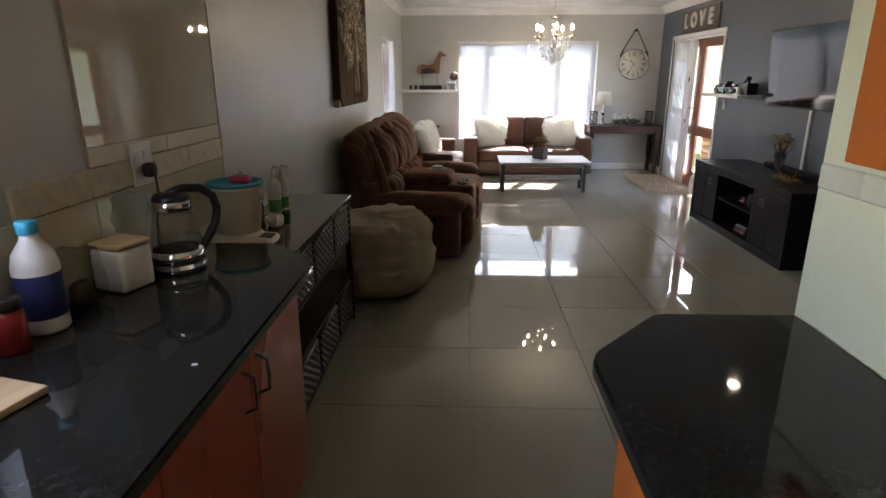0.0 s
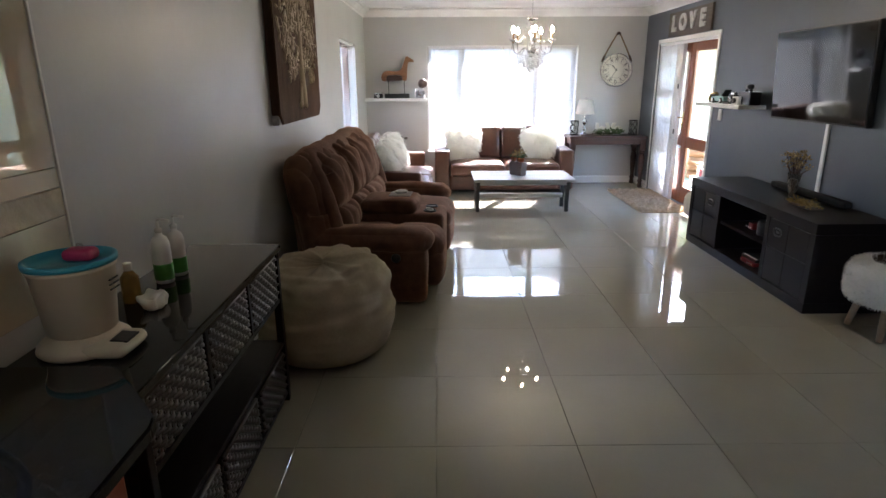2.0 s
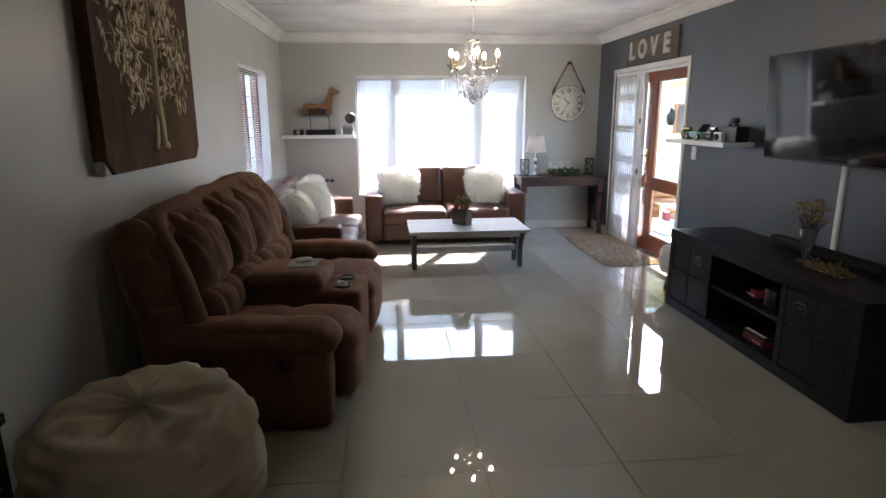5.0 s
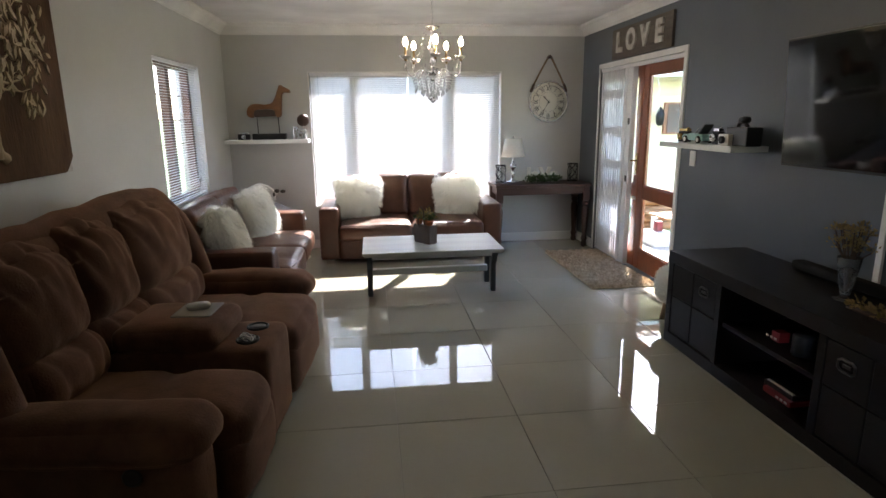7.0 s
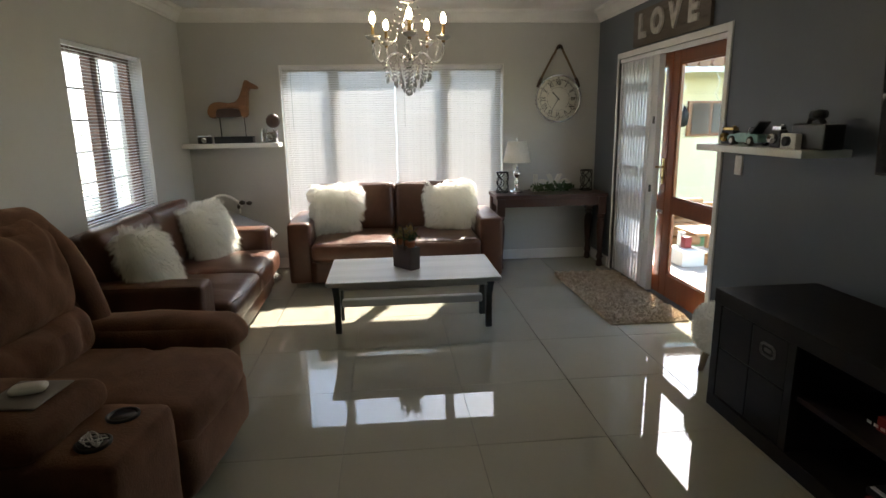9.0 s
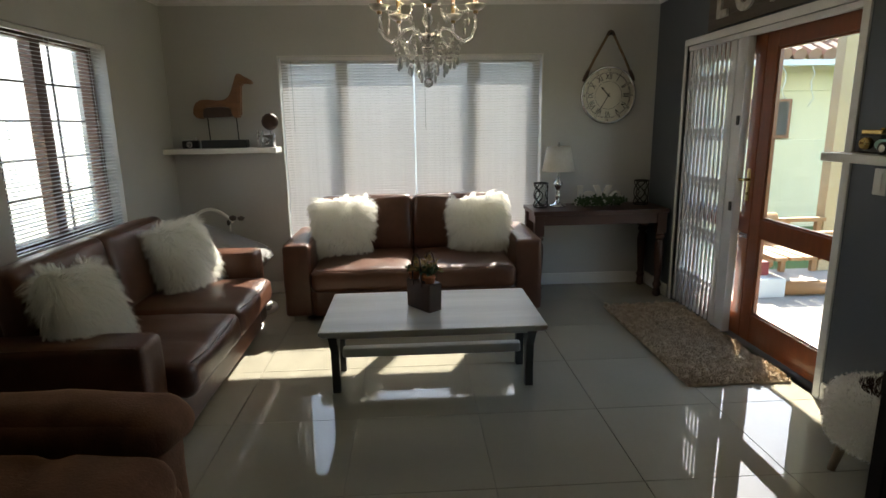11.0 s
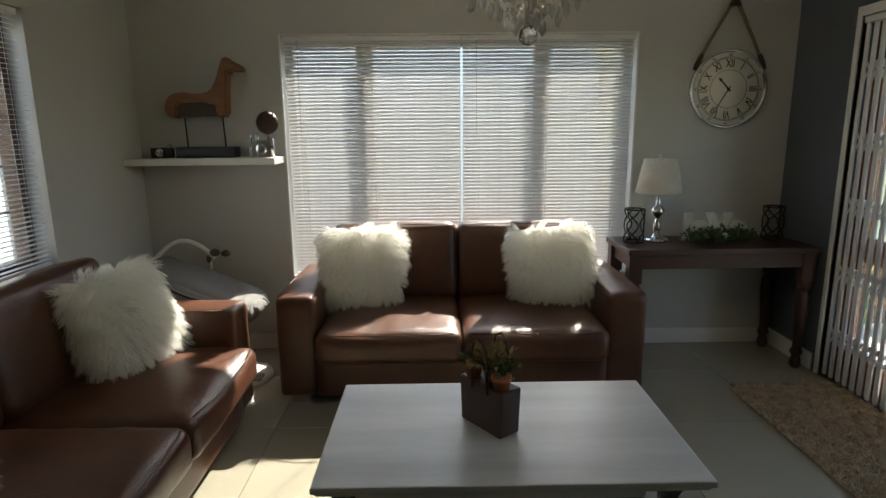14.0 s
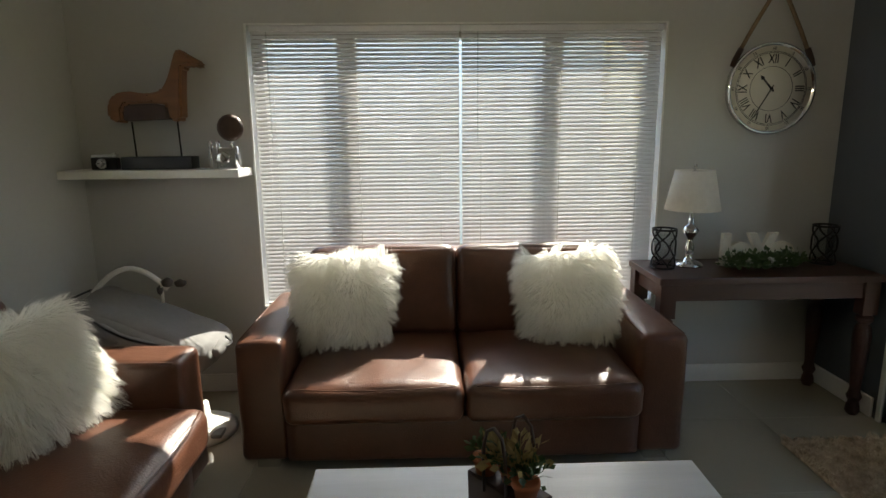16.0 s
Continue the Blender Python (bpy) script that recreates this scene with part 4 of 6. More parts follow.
fur_cushion(pose(0.375, 10.27, 0.67, -16, 5, 12), 3)
fur_cushion(pose(1.475, 10.27, 0.68, -16, -7, -10), 4)
fur_cushion(pose(-0.56, 9.42, 0.65, -18, -4, 76), 5)
fur_cushion(pose(-0.56, 8.26, 0.66, -18, 6, 96), 6)

# ---- recliner ----
def recliner(m):
    r = thing("recliner_sofa", m, "brown suede two-seater recliner with centre console", "sofa")
    arms = ((-1.0, -0.79), (0.78, 1.0))
    for a, b in arms:
        x, w = (a + b) / 2, b - a
        puff("arm_side", (x, -0.50, 0.235), (w - 0.02, 0.86, 0.43), 0.05, "suede", r, n=12, wrinkle=0.008, wscale=5, seed=x)
        puff("arm_pad", (x, -0.54, 0.465), (w + 0.05, 0.84, 0.17), 0.083, "suede", r, n=16, bulge=(0.01, 0.02, 0.02), wrinkle=0.010, wscale=6, seed=x + 4)
    bm = bmesh.new()
    add_lathe(bm, [(0.0, 0), (0.028, 0.0), (0.034, 0.006), (0.026, 0.012), (0.0, 0.012)], (-0.99, -0.72, 0.36), 16, Matrix.Rotation(radians(-90), 4, "Y"))
    obj("release_lever", bm, "black", r, None, True)
    seats = ((-0.79, -0.33), (0.10, 0.78))
    backs = ((-0.80, -0.31), (-0.33, 0.12), (0.10, 0.80))
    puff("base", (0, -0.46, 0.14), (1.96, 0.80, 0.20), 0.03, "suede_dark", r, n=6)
    for k, (a, b) in enumerate(seats):
        x, w = (a + b) / 2, b - a
        
        def crease(p):
            return Vector((0, 0, -0.022 * max(0.0, p[2]) * math.exp(-((p[1] + 0.05) / 0.09) ** 2)))
        puff("seat_cushion", (x, -0.62, 0.36), (w - 0.012, 0.80, 0.20), 0.085, "suede", r, n=28, bulge=(0, 0.02, 0.03), wrinkle=0.006, wscale=7, seed=k + 1.5, fold=crease)
        puff("footrest", (x, -0.955, 0.21), (w - 0.012, 0.13, 0.27), 0.05, "suede", r, n=12, bulge=(0, 0.012, 0), wrinkle=0.008, wscale=6, seed=k + 7)
    for k, (a, b) in enumerate(backs):
        x, w = (a + b) / 2, b - a

        def pleats(p, k=k):
            front = max(0.0, -p[1])
            fan = sum(math.exp(-((p[0] - c * (1.0 + 0.3 * p[2]) - 0.05 * math.sin(3 * p[2] + 7 * c)) / wd) ** 2) for c, wd in ((-0.62, 0.07), (-0.24, 0.06), (0.18, 0.075), (0.6, 0.06)))
            gather = 0.12 + 0.88 * max(0.0, p[2] + 0.1) ** 0.8 + 0.5 * max(0.0, -p[2] - 0.5)
            return Vector((0, (0.017 * fan * gather + 0.004 * math.sin(p[0] * 11 + 5 * p[2] + k)) * front, 0.012 * math.sin(p[0] * 8 + k) * (p[2] > 0.5) - 0.02 * abs(p[0]) ** 3 * (p[2] > 0.4)))
        top = (1.03, 1.05, 1.06)[k]
        puff("back_cushion", (x, -0.135, (top + 0.59) / 2), (w + 0.012, 0.25, top - 0.59), 0.11, "suede", r, n=56, bulge=(0.004, 0.06, 0.03), wrinkle=0.005, wscale=7, seed=k * 5.0, turn=pose(0, 0, 0, -11), fold=pleats)

        def tuck(p, k=k):
            front = max(0.0, -p[1])
            return Vector((0, 0.014 * front * sum(math.exp(-((p[0] - c - 0.25 * p[2] * c) / 0.08) ** 2) for c in (-0.45, 0.12, 0.55)), -0.012 * math.exp(-(p[0] / 0.3) ** 2) * (p[2] > 0.4)))
        puff("lumbar_cushion", (x, -0.225, 0.545), (w + 0.006, 0.21, 0.27), 0.10, "suede", r, n=40, bulge=(0.004, 0.05, 0.0), wrinkle=0.007, wscale=8, seed=k * 4.0 + 2, turn=pose(0, 0, 0, -8), fold=tuck)

    def humps(p):
        rise = 0.035 * abs(math.sin(1.5 * math.pi * (p[0] + 1))) ** 0.7 + 0.03 * p[0]
        return Vector((0, 0, rise * max(0.0, p[2])))
    puff("back_shell", (0, -0.075, 0.555), (1.84, 0.22, 1.03), 0.12, "suede", r, n=40, wrinkle=0.010, wscale=5, seed=11, turn=pose(0, 0, 0, -4), fold=humps)
    for sx, x in ((-1, -0.895), (1, 0.89)):
        def lean(p, sx=sx):
            return Vector((0, 0.07 * p[2] + 0.01, -0.06 * max(0, -p[1]) * (p[2] > 0) - 0.05 * max(0, sx * p[0]) * (p[2] > 0)))
        puff("wing", (x, -0.13, 0.655), (0.19, 0.25, 0.80), 0.108, "suede", r, n=24, bulge=(0.012, 0.02, 0.0), wrinkle=0.008, wscale=6, seed=sx + 3, fold=lean)
    side = [(0.885, -0.30, 0.48), (0.885, -0.265, 0.64), (0.88, -0.22, 0.80), (0.865, -0.165, 0.93), (0.83, -0.105, 1.02)]
    crest = [(-0.76, -0.07, 1.065), (-0.62, -0.06, 1.078), (-0.42, -0.06, 1.092), (-0.30, -0.06, 1.085), (-0.12, -0.06, 1.108), (0.08, -0.06, 1.10), (0.30, -0.06, 1.125), (0.55, -0.06, 1.125), (0.74, -0.07, 1.10)]
    rim = [(-x, y, z) for x, y, z in side] + crest + [(x, y, z + 0.02) for x, y, z in side[::-1]]
    tube("rolled_rim", [Vector(p) - Vector((0, 0, 0.045)) for p in rim], 0.062, "suede", r, 14)
    cx, cw = -0.115, 0.42
    puff("console_box", (cx, -0.64, 0.29), (cw - 0.006, 0.72, 0.46), 0.045, "suede", r, n=12, wrinkle=0.006)
    puff("console_lid", (cx, -0.55, 0.565), (cw, 0.46, 0.115), 0.05, "suede", r, n=14, bulge=(0.006, 0.01, 0.016), wrinkle=0.006)
    for dx in (-0.085, 0.085):
        lathe("cup_holder", [(0.05, -0.01), (0.053, 0.006), (0.047, 0.010), (0.043, 0.006), (0.042, 0.0)], "black", r, at=(cx + dx, -0.88, 0.522), seg=24)
        lathe("cup_hollow", [(0.040, 0.0), (0.039, 0.0035), (0.0, 0.0035)], "black", r, at=(cx + dx, -0.88, 0.5215), seg=24)
    return r


RM = pose(-0.915, 6.72, 0, 0, 0, 85.1)
recliner(RM)
pad = thing("mouse_pad", RM @ Matrix.Translation((-0.10, -0.63, 0.640)), "grey mouse pad on the console lid", "mouse pad")
puff("pad", (0, 0, 0), (0.20, 0.18, 0.006), 0.003, "padfab", pad, n=6)
ms = thing("computer_mouse", RM @ Matrix.Translation((-0.09, -0.63, 0.645)) @ pose(0, 0, 0, 0, 0, 20), "white wireless computer mouse on a grey pad", "mouse")
puff("shell", (0, 0, 0.012), (0.056, 0.10, 0.022), 0.011, "plastic", ms, n=10, bulge=(0.002, 0.004, 0.006))
cab = thing("charging_cables", RM @ Matrix.Translation((-0.20, -0.88, 0.515)), "tangled white charging cables in the cup holder", "cables")
rnd = random.Random(8)
for k in range(4):
    pts = [(0.03 * math.cos(a * 1.3 + k), 0.03 * math.sin(a * 1.1 + 2 * k), 0.012 + 0.02 * abs(math.sin(a * 0.7 + k))) for a in [0.5 * j for j in range(14)]]
    tube("cable", pts, 0.0022, "plastic", cab, 5)

# ---- carved tree panel on the west wall ----
def tree_panel():
    t = thing("carved_tree_panel", TURN_W @ Matrix.Translation((XL + 0.002, 6.545, 1.25)) @ Matrix.Diagonal((1, 1.05, 1.05, 1)), "dark wooden wall panel with carved pale tree", "wall art")
    w, h, d = 1.24, 1.08, 0.062
    c = 0.07
    outline = [(-w / 2 + c, 0), (w / 2 - c, 0), (w / 2, c), (w / 2, h - c), (w / 2 - c, h), (-w / 2 + c, h), (-w / 2, h - c), (-w / 2, c)]
    obj("panel", add_prism(bmesh.new(), outline, 0, d, axis=0, bevel=0.006), "artwood", t)
    for sy in (-1, 1):
        tri = [(sy * w / 2, 0), (sy * (w / 2 - c + 0.005), 0), (sy * w / 2, c - 0.005)]
        obj("corner_bracket", add_prism(bmesh.new(), tri, 0, 0.05, axis=0, bevel=0.003), "letter", t)
    rnd = random.Random(21)
    bm = bmesh.new()
    x = d - 0.002
    trunk = [(x, 0.0, 0.10), (x, 0.012, 0.22), (x, -0.008, 0.38), (x, 0.01, 0.55), (x, -0.004, 0.72), (x, 0.008, 0.9), (x, 0.0, 1.0)]
    add_tube(bm, trunk, 0.042, 8, 0.22)
    for s in (-1, 1):
        add_tube(bm, [(x, s * 0.085, 0.095), (x, s * 0.05, 0.125), (x, s * 0.012, 0.27)], 0.026, 6, 0.6)
    tips = []
    for k in range(16):
        z0 = 0.30 + 0.042 * k
        s = -1 if k % 2 else 1
        reach = rnd.uniform(0.32, 0.50) * (1 - 0.55 * max(0, (z0 - 0.55)) / 0.5)
        p = [(x, 0, z0)]
        for j in range(1, 6):
            f = j / 5
            p.append((x, s * reach * f, z0 + 0.13 * f + 0.035 * math.sin(5 * f + k)))
        add_tube(bm, p, 0.0085, 6, 0.4)
        tips += p[1:]
        for j in (2, 3, 4):
            q = p[j]
            e = (x, q[1] + s * rnd.uniform(0.02, 0.09), q[2] + rnd.choice((-1, 1)) * rnd.uniform(0.05, 0.11))
            add_tube(bm, [q, ((x), (q[1] + e[1]) / 2, (q[2] + e[2]) / 2 + 0.01), e], 0.006, 5, 0.5)
            tips += [e, e, q]
    obj("carved_tree", bm, "carved", t, None, True)
    bm = bmesh.new()
    for k in range(460):
        q = rnd.choice(tips)
        y, z = q[1] + rnd.gauss(0, 0.055), q[2] + rnd.gauss(0, 0.055)
        if abs(y) > w / 2 - 0.06 or z > h - 0.05 or z < 0.26:
            continue
        a = rnd.uniform(0, math.pi) if rnd.random() < 0.4 else math.pi / 2 + rnd.uniform(-0.7, 0.7)
        ln, wd = rnd.uniform(0.026, 0.042), rnd.uniform(0.0075, 0.0115)
        u, v = (math.cos(a), math.sin(a)), (-math.sin(a), math.cos(a))
        pts = [(-ln, 0), (-ln * 0.3, wd), (ln * 0.5, wd * 0.8), (ln, 0), (ln * 0.4, -wd), (-ln * 0.4, -wd * 0.8)]
        lo = [bm.verts.new((d - 0.002, y + u[0] * p + v[0] * q2, z + u[1] * p + v[1] * q2)) for p, q2 in pts]
        hi = [bm.verts.new((d + 0.009, y + (u[0] * p + v[0] * q2) * 0.8, z + (u[1] * p + v[1] * q2) * 0.8)) for p, q2 in pts]
        bm.faces.new(hi)
        for i in range(6):
            bm.faces.new((lo[i], lo[(i + 1) % 6], hi[(i + 1) % 6], hi[i]))
    tagged(obj("carved_leaves", bm, "carved", t), kind="stuff")


tree_panel()

# ---- coffee table ----
tab = thing("coffee_table", Matrix.Translation((1.025, 8.84, 0)), "whitewashed wooden coffee table on charcoal trestle legs", "table")
TW, TD, TH = 1.19, 0.70, 0.425
bm = bmesh.new()
span(bm, (-TW / 2, -TD / 2, TH - 0.022), (TW / 2, TD / 2, TH), 0.006)
span(bm, (-TW / 2 + 0.012, -TD / 2 + 0.012, TH - 0.036), (TW / 2 - 0.012, TD / 2 - 0.012, TH - 0.0225), 0.004)
obj("top", bm, "tabletop", tab)
for sx in (-1, 1):
    bm = bmesh.new()
    x = sx * 0.54
    for sy in (-1, 1):
        pts = [(sy * 0.12, 0.0), (sy * 0.17, 0.0), (sy * 0.165, 0.1), (sy * 0.175, 0.25), (sy * 0.27, TH - 0.037), (sy * 0.06, TH - 0.037), (sy * 0.07, 0.33), (sy * 0.105, 0.25), (sy * 0.12, 0.12)]
        add_prism(bm, pts, x - 0.022, x + 0.022, axis=0, bevel=0.003)
    span(bm, (x - 0.0215, -0.065, TH - 0.085), (x + 0.0215, 0.065, TH - 0.0375), 0.003)
    obj("trestle", bm, "tableleg", tab)
bm = bmesh.new()
for y in (-0.20, 0.20):
    span(bm, (-0.517, y - 0.011, TH - 0.092), (0.517, y + 0.011, TH - 0.0365), 0.003)
obj("apron", bm, "tabletop", tab)
bm = bmesh.new()
span(bm, (-0.517, -0.030, 0.148), (0.517, 0.030, 0.205), 0.012)
obj("stretcher", bm, "tabletop", tab)

plant = thing("herb_planter", Matrix.Translation((0.985, 8.845, TH)) @ pose(0, 0, 0, 0, 0, -53), "dark wooden planter with three terracotta pots and loop handles", "planter")
obj("box", add_prism(bmesh.new(), [(-0.10, 0), (0.10, 0), (0.108, 0.165), (-0.108, 0.165)], -0.045, 0.045, axis=1, bevel=0.004), "planter", plant)
for k in (-1, 0, 1):
    lathe("pot", [(0.022, 0.15), (0.031, 0.195), (0.035, 0.197), (0.035, 0.21), (0.029, 0.21), (0.0, 0.203)], "terracotta", plant, at=(k * 0.07, 0.012 * (-1) ** k, 0), seg=18)
for s in (-1, 1):
    tube("handle", [(s * 0.04, 0.047 * s, 0.14), (s * 0.038, 0.05 * s, 0.26), (s * 0.026, 0.05 * s, 0.31), (0, 0.05 * s, 0.328), (-s * 0.026, 0.05 * s, 0.31), (-s * 0.038, 0.05 * s, 0.26), (-s * 0.04, 0.047 * s, 0.14)], 0.0045, "planter", plant, 6)


def leaf_cluster(name, parent, centres, count, size, material, seed, lift=0.6):
    """Many small pointed leaves on thin stalks round some centres."""
    rnd = random.Random(seed)
    bm = bmesh.new()
    for _ in range(count):
        c = Vector(rnd.choice(centres)[:3])
        d = Vector((rnd.gauss(0, 1), rnd.gauss(0, 1), abs(rnd.gauss(0, 1)) * lift + 0.2)).normalized()
        p = c + d * rnd.uniform(0.2, 1.0) * size * 2.2
        u = Vector((rnd.gauss(0, 1), rnd.gauss(0, 1), rnd.gauss(0, 0.5))).normalized()
        v = d.cross(u)
        if v.length < 0.1:
            continue
        v.normalize()
        ln, wd = size * rnd.uniform(0.6, 1.2), size * rnd.uniform(0.2, 0.38)
        tip, base = p + (d + u * 0.5).normalized() * ln, p
        mid = (tip + base) / 2 + u * wd * 0.3
        q = [bm.verts.new(base), bm.verts.new(mid + v * wd), bm.verts.new(tip), bm.verts.new(mid - v * wd)]
        bm.faces.new(q)
        if rnd.random() < 0.3:
            add_tube(bm, [c, p], size * 0.03, 3)
    return tagged(obj(name, bm, material, parent), kind="stuff")


leaf_cluster("herb_leaves", plant, [(k * 0.07, 0, 0.205) for k in (-1, 0, 1)], 190, 0.026, "leaf", 31, 1.0)
leaf_cluster("dry_sprigs", plant, [(0.0, 0, 0.21), (0.04, 0, 0.22)], 70, 0.035, "dryflower", 32, 1.6)

# ---- chandelier ----
ch = thing("chandelier", Matrix.Translation((1.018, 8.35, -0.028)), "five-arm crystal chandelier with lit candle bulbs", "chandelier")
lathe("canopy", [(0.0, ZC - 0.05), (0.012, ZC - 0.048), (0.045, ZC - 0.02), (0.05, ZC - 0.002)], "chrome", ch, at=(0, 0, 0.028))
bm = bmesh.new()
z = 2.20
k = 0
while z < ZC - 0.05:
    pts = [(0.007 * math.cos(a) * (k % 2), 0.007 * math.cos(a) * ((k + 1) % 2), z + 0.012 * math.sin(a)) for a in [j * math.pi / 4 for j in range(8)]]
    add_tube(bm, pts, 0.0016, 4, closed=True)
    z += 0.019
    k += 1
obj("chain", bm, "chrome", ch)
lathe("column", [(0.006, 1.80), (0.022, 1.82), (0.03, 1.84), (0.012, 1.87), (0.01, 1.90), (0.026, 1.93), (0.012, 1.96), (0.012, 2.0), (0.032, 2.03), (0.034, 2.06), (0.014, 2.10), (0.012, 2.15), (0.02, 2.17), (0.008, 2.20)], "crystal", ch)
lathe("top_dish", [(0.012, 2.165), (0.035, 2.168), (0.06, 2.19), (0.058, 2.193), (0.03, 2.174), (0.012, 2.172)], "crystal", ch, seg=18)
lathe("hub", [(0.012, 1.84), (0.038, 1.845), (0.042, 1.86), (0.036, 1.872), (0.012, 1.876)], "chrome", ch)
drops, beads = bmesh.new(), bmesh.new()


def bead(bm, p, r, tall=1.0):
    r0 = bmesh.ops.create_icosphere(bm, subdivisions=1, radius=r)
    bmesh.ops.transform(bm, matrix=Matrix.Translation(p) @ Matrix.Diagonal((1, 1, tall, 1)), verts=r0["verts"])


for k in range(5):
    a = 2 * math.pi * k / 5 - math.pi / 2
    ca, sa = math.cos(a), math.sin(a)
    R = 0.215
    tube("arm", [(ca * q, sa * q, h) for q, h in ((0.035, 1.86), (0.07, 1.895), (0.105, 1.885), (0.135, 1.85), (0.165, 1.835), (0.195, 1.85), (0.212, 1.89), (R, 1.955))], 0.0075, "crystal", ch, 8)
    lathe("drip_cup", [(0.01, 1.955), (0.028, 1.96), (0.046, 1.978), (0.044, 1.981), (0.024, 1.967), (0.01, 1.965)], "bead", ch, at=(ca * R, sa * R, 0), seg=16)
    lathe("candle_tube", [(0.011, 1.945), (0.012, 1.965), (0.010, 1.967), (0.010, 2.045), (0.008, 2.047)], "bronze", ch, at=(ca * R, sa * R, 0), seg=14)
    lathe("bulb", [(0.007, 2.047), (0.010, 2.052), (0.0165, 2.070), (0.015, 2.085), (0.008, 2.102), (0.0, 2.112)], "bulb", ch, at=(ca * R, sa * R, 0), seg=16)
    for j in range(15):
        f = j / 14
        q = 0.055 + (R - 0.075) * f
        bead(beads, (ca * q, sa * q, 2.185 - 0.22 * f - 0.12 * math.sin(math.pi * f) * (1 - 0.3 * f)), 0.0075)
    for j in range(3):
        b = a + (j - 1) * 0.35
        for i in range(2):
            bead(beads, (math.cos(b) * (R - 0.005), math.sin(b) * (R - 0.005), 1.948 - 0.014 * i), 0.005)
        bead(drops, (math.cos(b) * (R - 0.005), math.sin(b) * (R - 0.005), 1.90), 0.0075, 2.6)
for ring, (q, n, z0, ln) in enumerate(((0.150, 16, 1.85, 4), (0.108, 12, 1.845, 5), (0.062, 8, 1.84, 6))):
    for k in range(n):
        b = 2 * math.pi * k / n + ring
        drop = z0 - 0.012 * (k % 3)
        for i in range(ln):
            bead(beads, (math.cos(b) * (q - 0.005 * i), math.sin(b) * (q - 0.005 * i), drop - 0.021 * i), 0.0068)
        bead(drops, (math.cos(b) * (q - 0.005 * ln), math.sin(b) * (q - 0.005 * ln), drop - 0.021 * ln - 0.008), 0.0088, 2.3)
bead(drops, (0, 0, 1.70), 0.008, 1.5)
tagged(obj("crystal_beads", beads, "bead", ch), kind="stuff")
tagged(obj("crystal_drops", drops, "bead", ch), kind="stuff")
bm = bmesh.new()
bmesh.ops.create_icosphere(bm, subdivisions=2, radius=0.022)
obj("crystal_ball", bm, "crystal", ch, Matrix.Translation((0, 0, 1.667)))
tube("ball_wire", [(0, 0, 1.69), (0, 0, 1.81)], 0.0012, "chrome", ch, 4)

dl = thing("ceiling_downlight", Matrix.Translation((2.0, 4.94, ZC)), "small lit round downlight in the ceiling", "lamp")
lathe("rim", [(0.03, -0.0005), (0.042, -0.0005), (0.042, -0.006), (0.032, -0.01), (0.03, -0.006)], "white", dl, caps=False)
lathe("lens", [(0.0, -0.004), (0.0295, -0.004), (0.0295, -0.002), (0.0, -0.002)], "bulb", dl)

# ---- north-west shelf ----
def wall_shelf(name, lo, hi, label):
    s = thing(name, Matrix(), label, "shelf", "floating shelves")
    box("board", lo, hi, "white", s, 0.003)
    return s


wall_shelf("wall_shelf", (XL + 0.003, 10.475, 1.247), (-0.155, YB - 0.001, 1.288), "white floating shelf with ornaments")
ZN = 1.289
ho = thing("horse_sculpture", Matrix.Translation((-0.585, 10.59, ZN)), "carved orange-brown wooden horse on black stand", "sculpture")
box("stand", (-0.18, -0.05, 0), (0.18, 0.05, 0.065), "black", ho, 0.004)
tube("rod", [(-0.12, 0, 0.065), (-0.125, 0, 0.24)], 0.0045, "iron", ho)
tube("rod", [(0.11, 0, 0.065), (0.105, 0, 0.24)], 0.0045, "iron", ho)
outline = [(-0.225, 0.26), (-0.175, 0.232), (-0.15, 0.24), (-0.15, 0.30), (-0.13, 0.325), (0.0, 0.33), (0.075, 0.32), (0.085, 0.245), (0.115, 0.235), (0.145, 0.25), (0.15, 0.33), (0.155, 0.40),
           (0.165, 0.50), (0.20, 0.512), (0.245, 0.498), (0.262, 0.51), (0.255, 0.53), (0.20, 0.56), (0.165, 0.578), (0.15, 0.595), (0.135, 0.575), (0.115, 0.52), (0.085, 0.44), (0.05, 0.39), (-0.02, 0.375), (-0.12, 0.39), (-0.185, 0.375), (-0.22, 0.33)]
obj("body", add_prism(bmesh.new(), outline, -0.045, 0.045, axis=1, bevel=0.012), "horse", ho, None, False)
obj("belly", add_prism(bmesh.new(), [(-0.147, 0.243), (0.08, 0.25), (0.072, 0.318), (-0.0, 0.328), (-0.13, 0.322), (-0.147, 0.30)], -0.036, 0.036, axis=1, bevel=0.006), "planter", ho)


def old_camera(m, label, w=0.13, h=0.078, tint="black", trim="chrome"):
    c = thing("vintage_camera", m, label, "camera", "vintage cameras")
    box("body", (-w / 2, -0.022, 0), (w / 2, 0.022, h * 0.8), tint, c, 0.006)
    box("top_plate", (-w / 2 + 0.003, -0.018, h * 0.801), (w / 2 - 0.003, 0.018, h), trim, c, 0.004)
    lathe("lens", [(0.026, 0), (0.026, 0.02), (0.022, 0.03), (0.016, 0.03), (0.014, 0.022), (0.0, 0.022)], trim, c, at=(0, -0.022, h * 0.42), turn=Matrix.Rotation(radians(90), 4, "X"), seg=20)
    lathe("dial", [(0.01, h), (0.01, h + 0.008), (0.0, h + 0.008)], trim, c, at=(w * 0.35, 0, 0), seg=14)
    return c


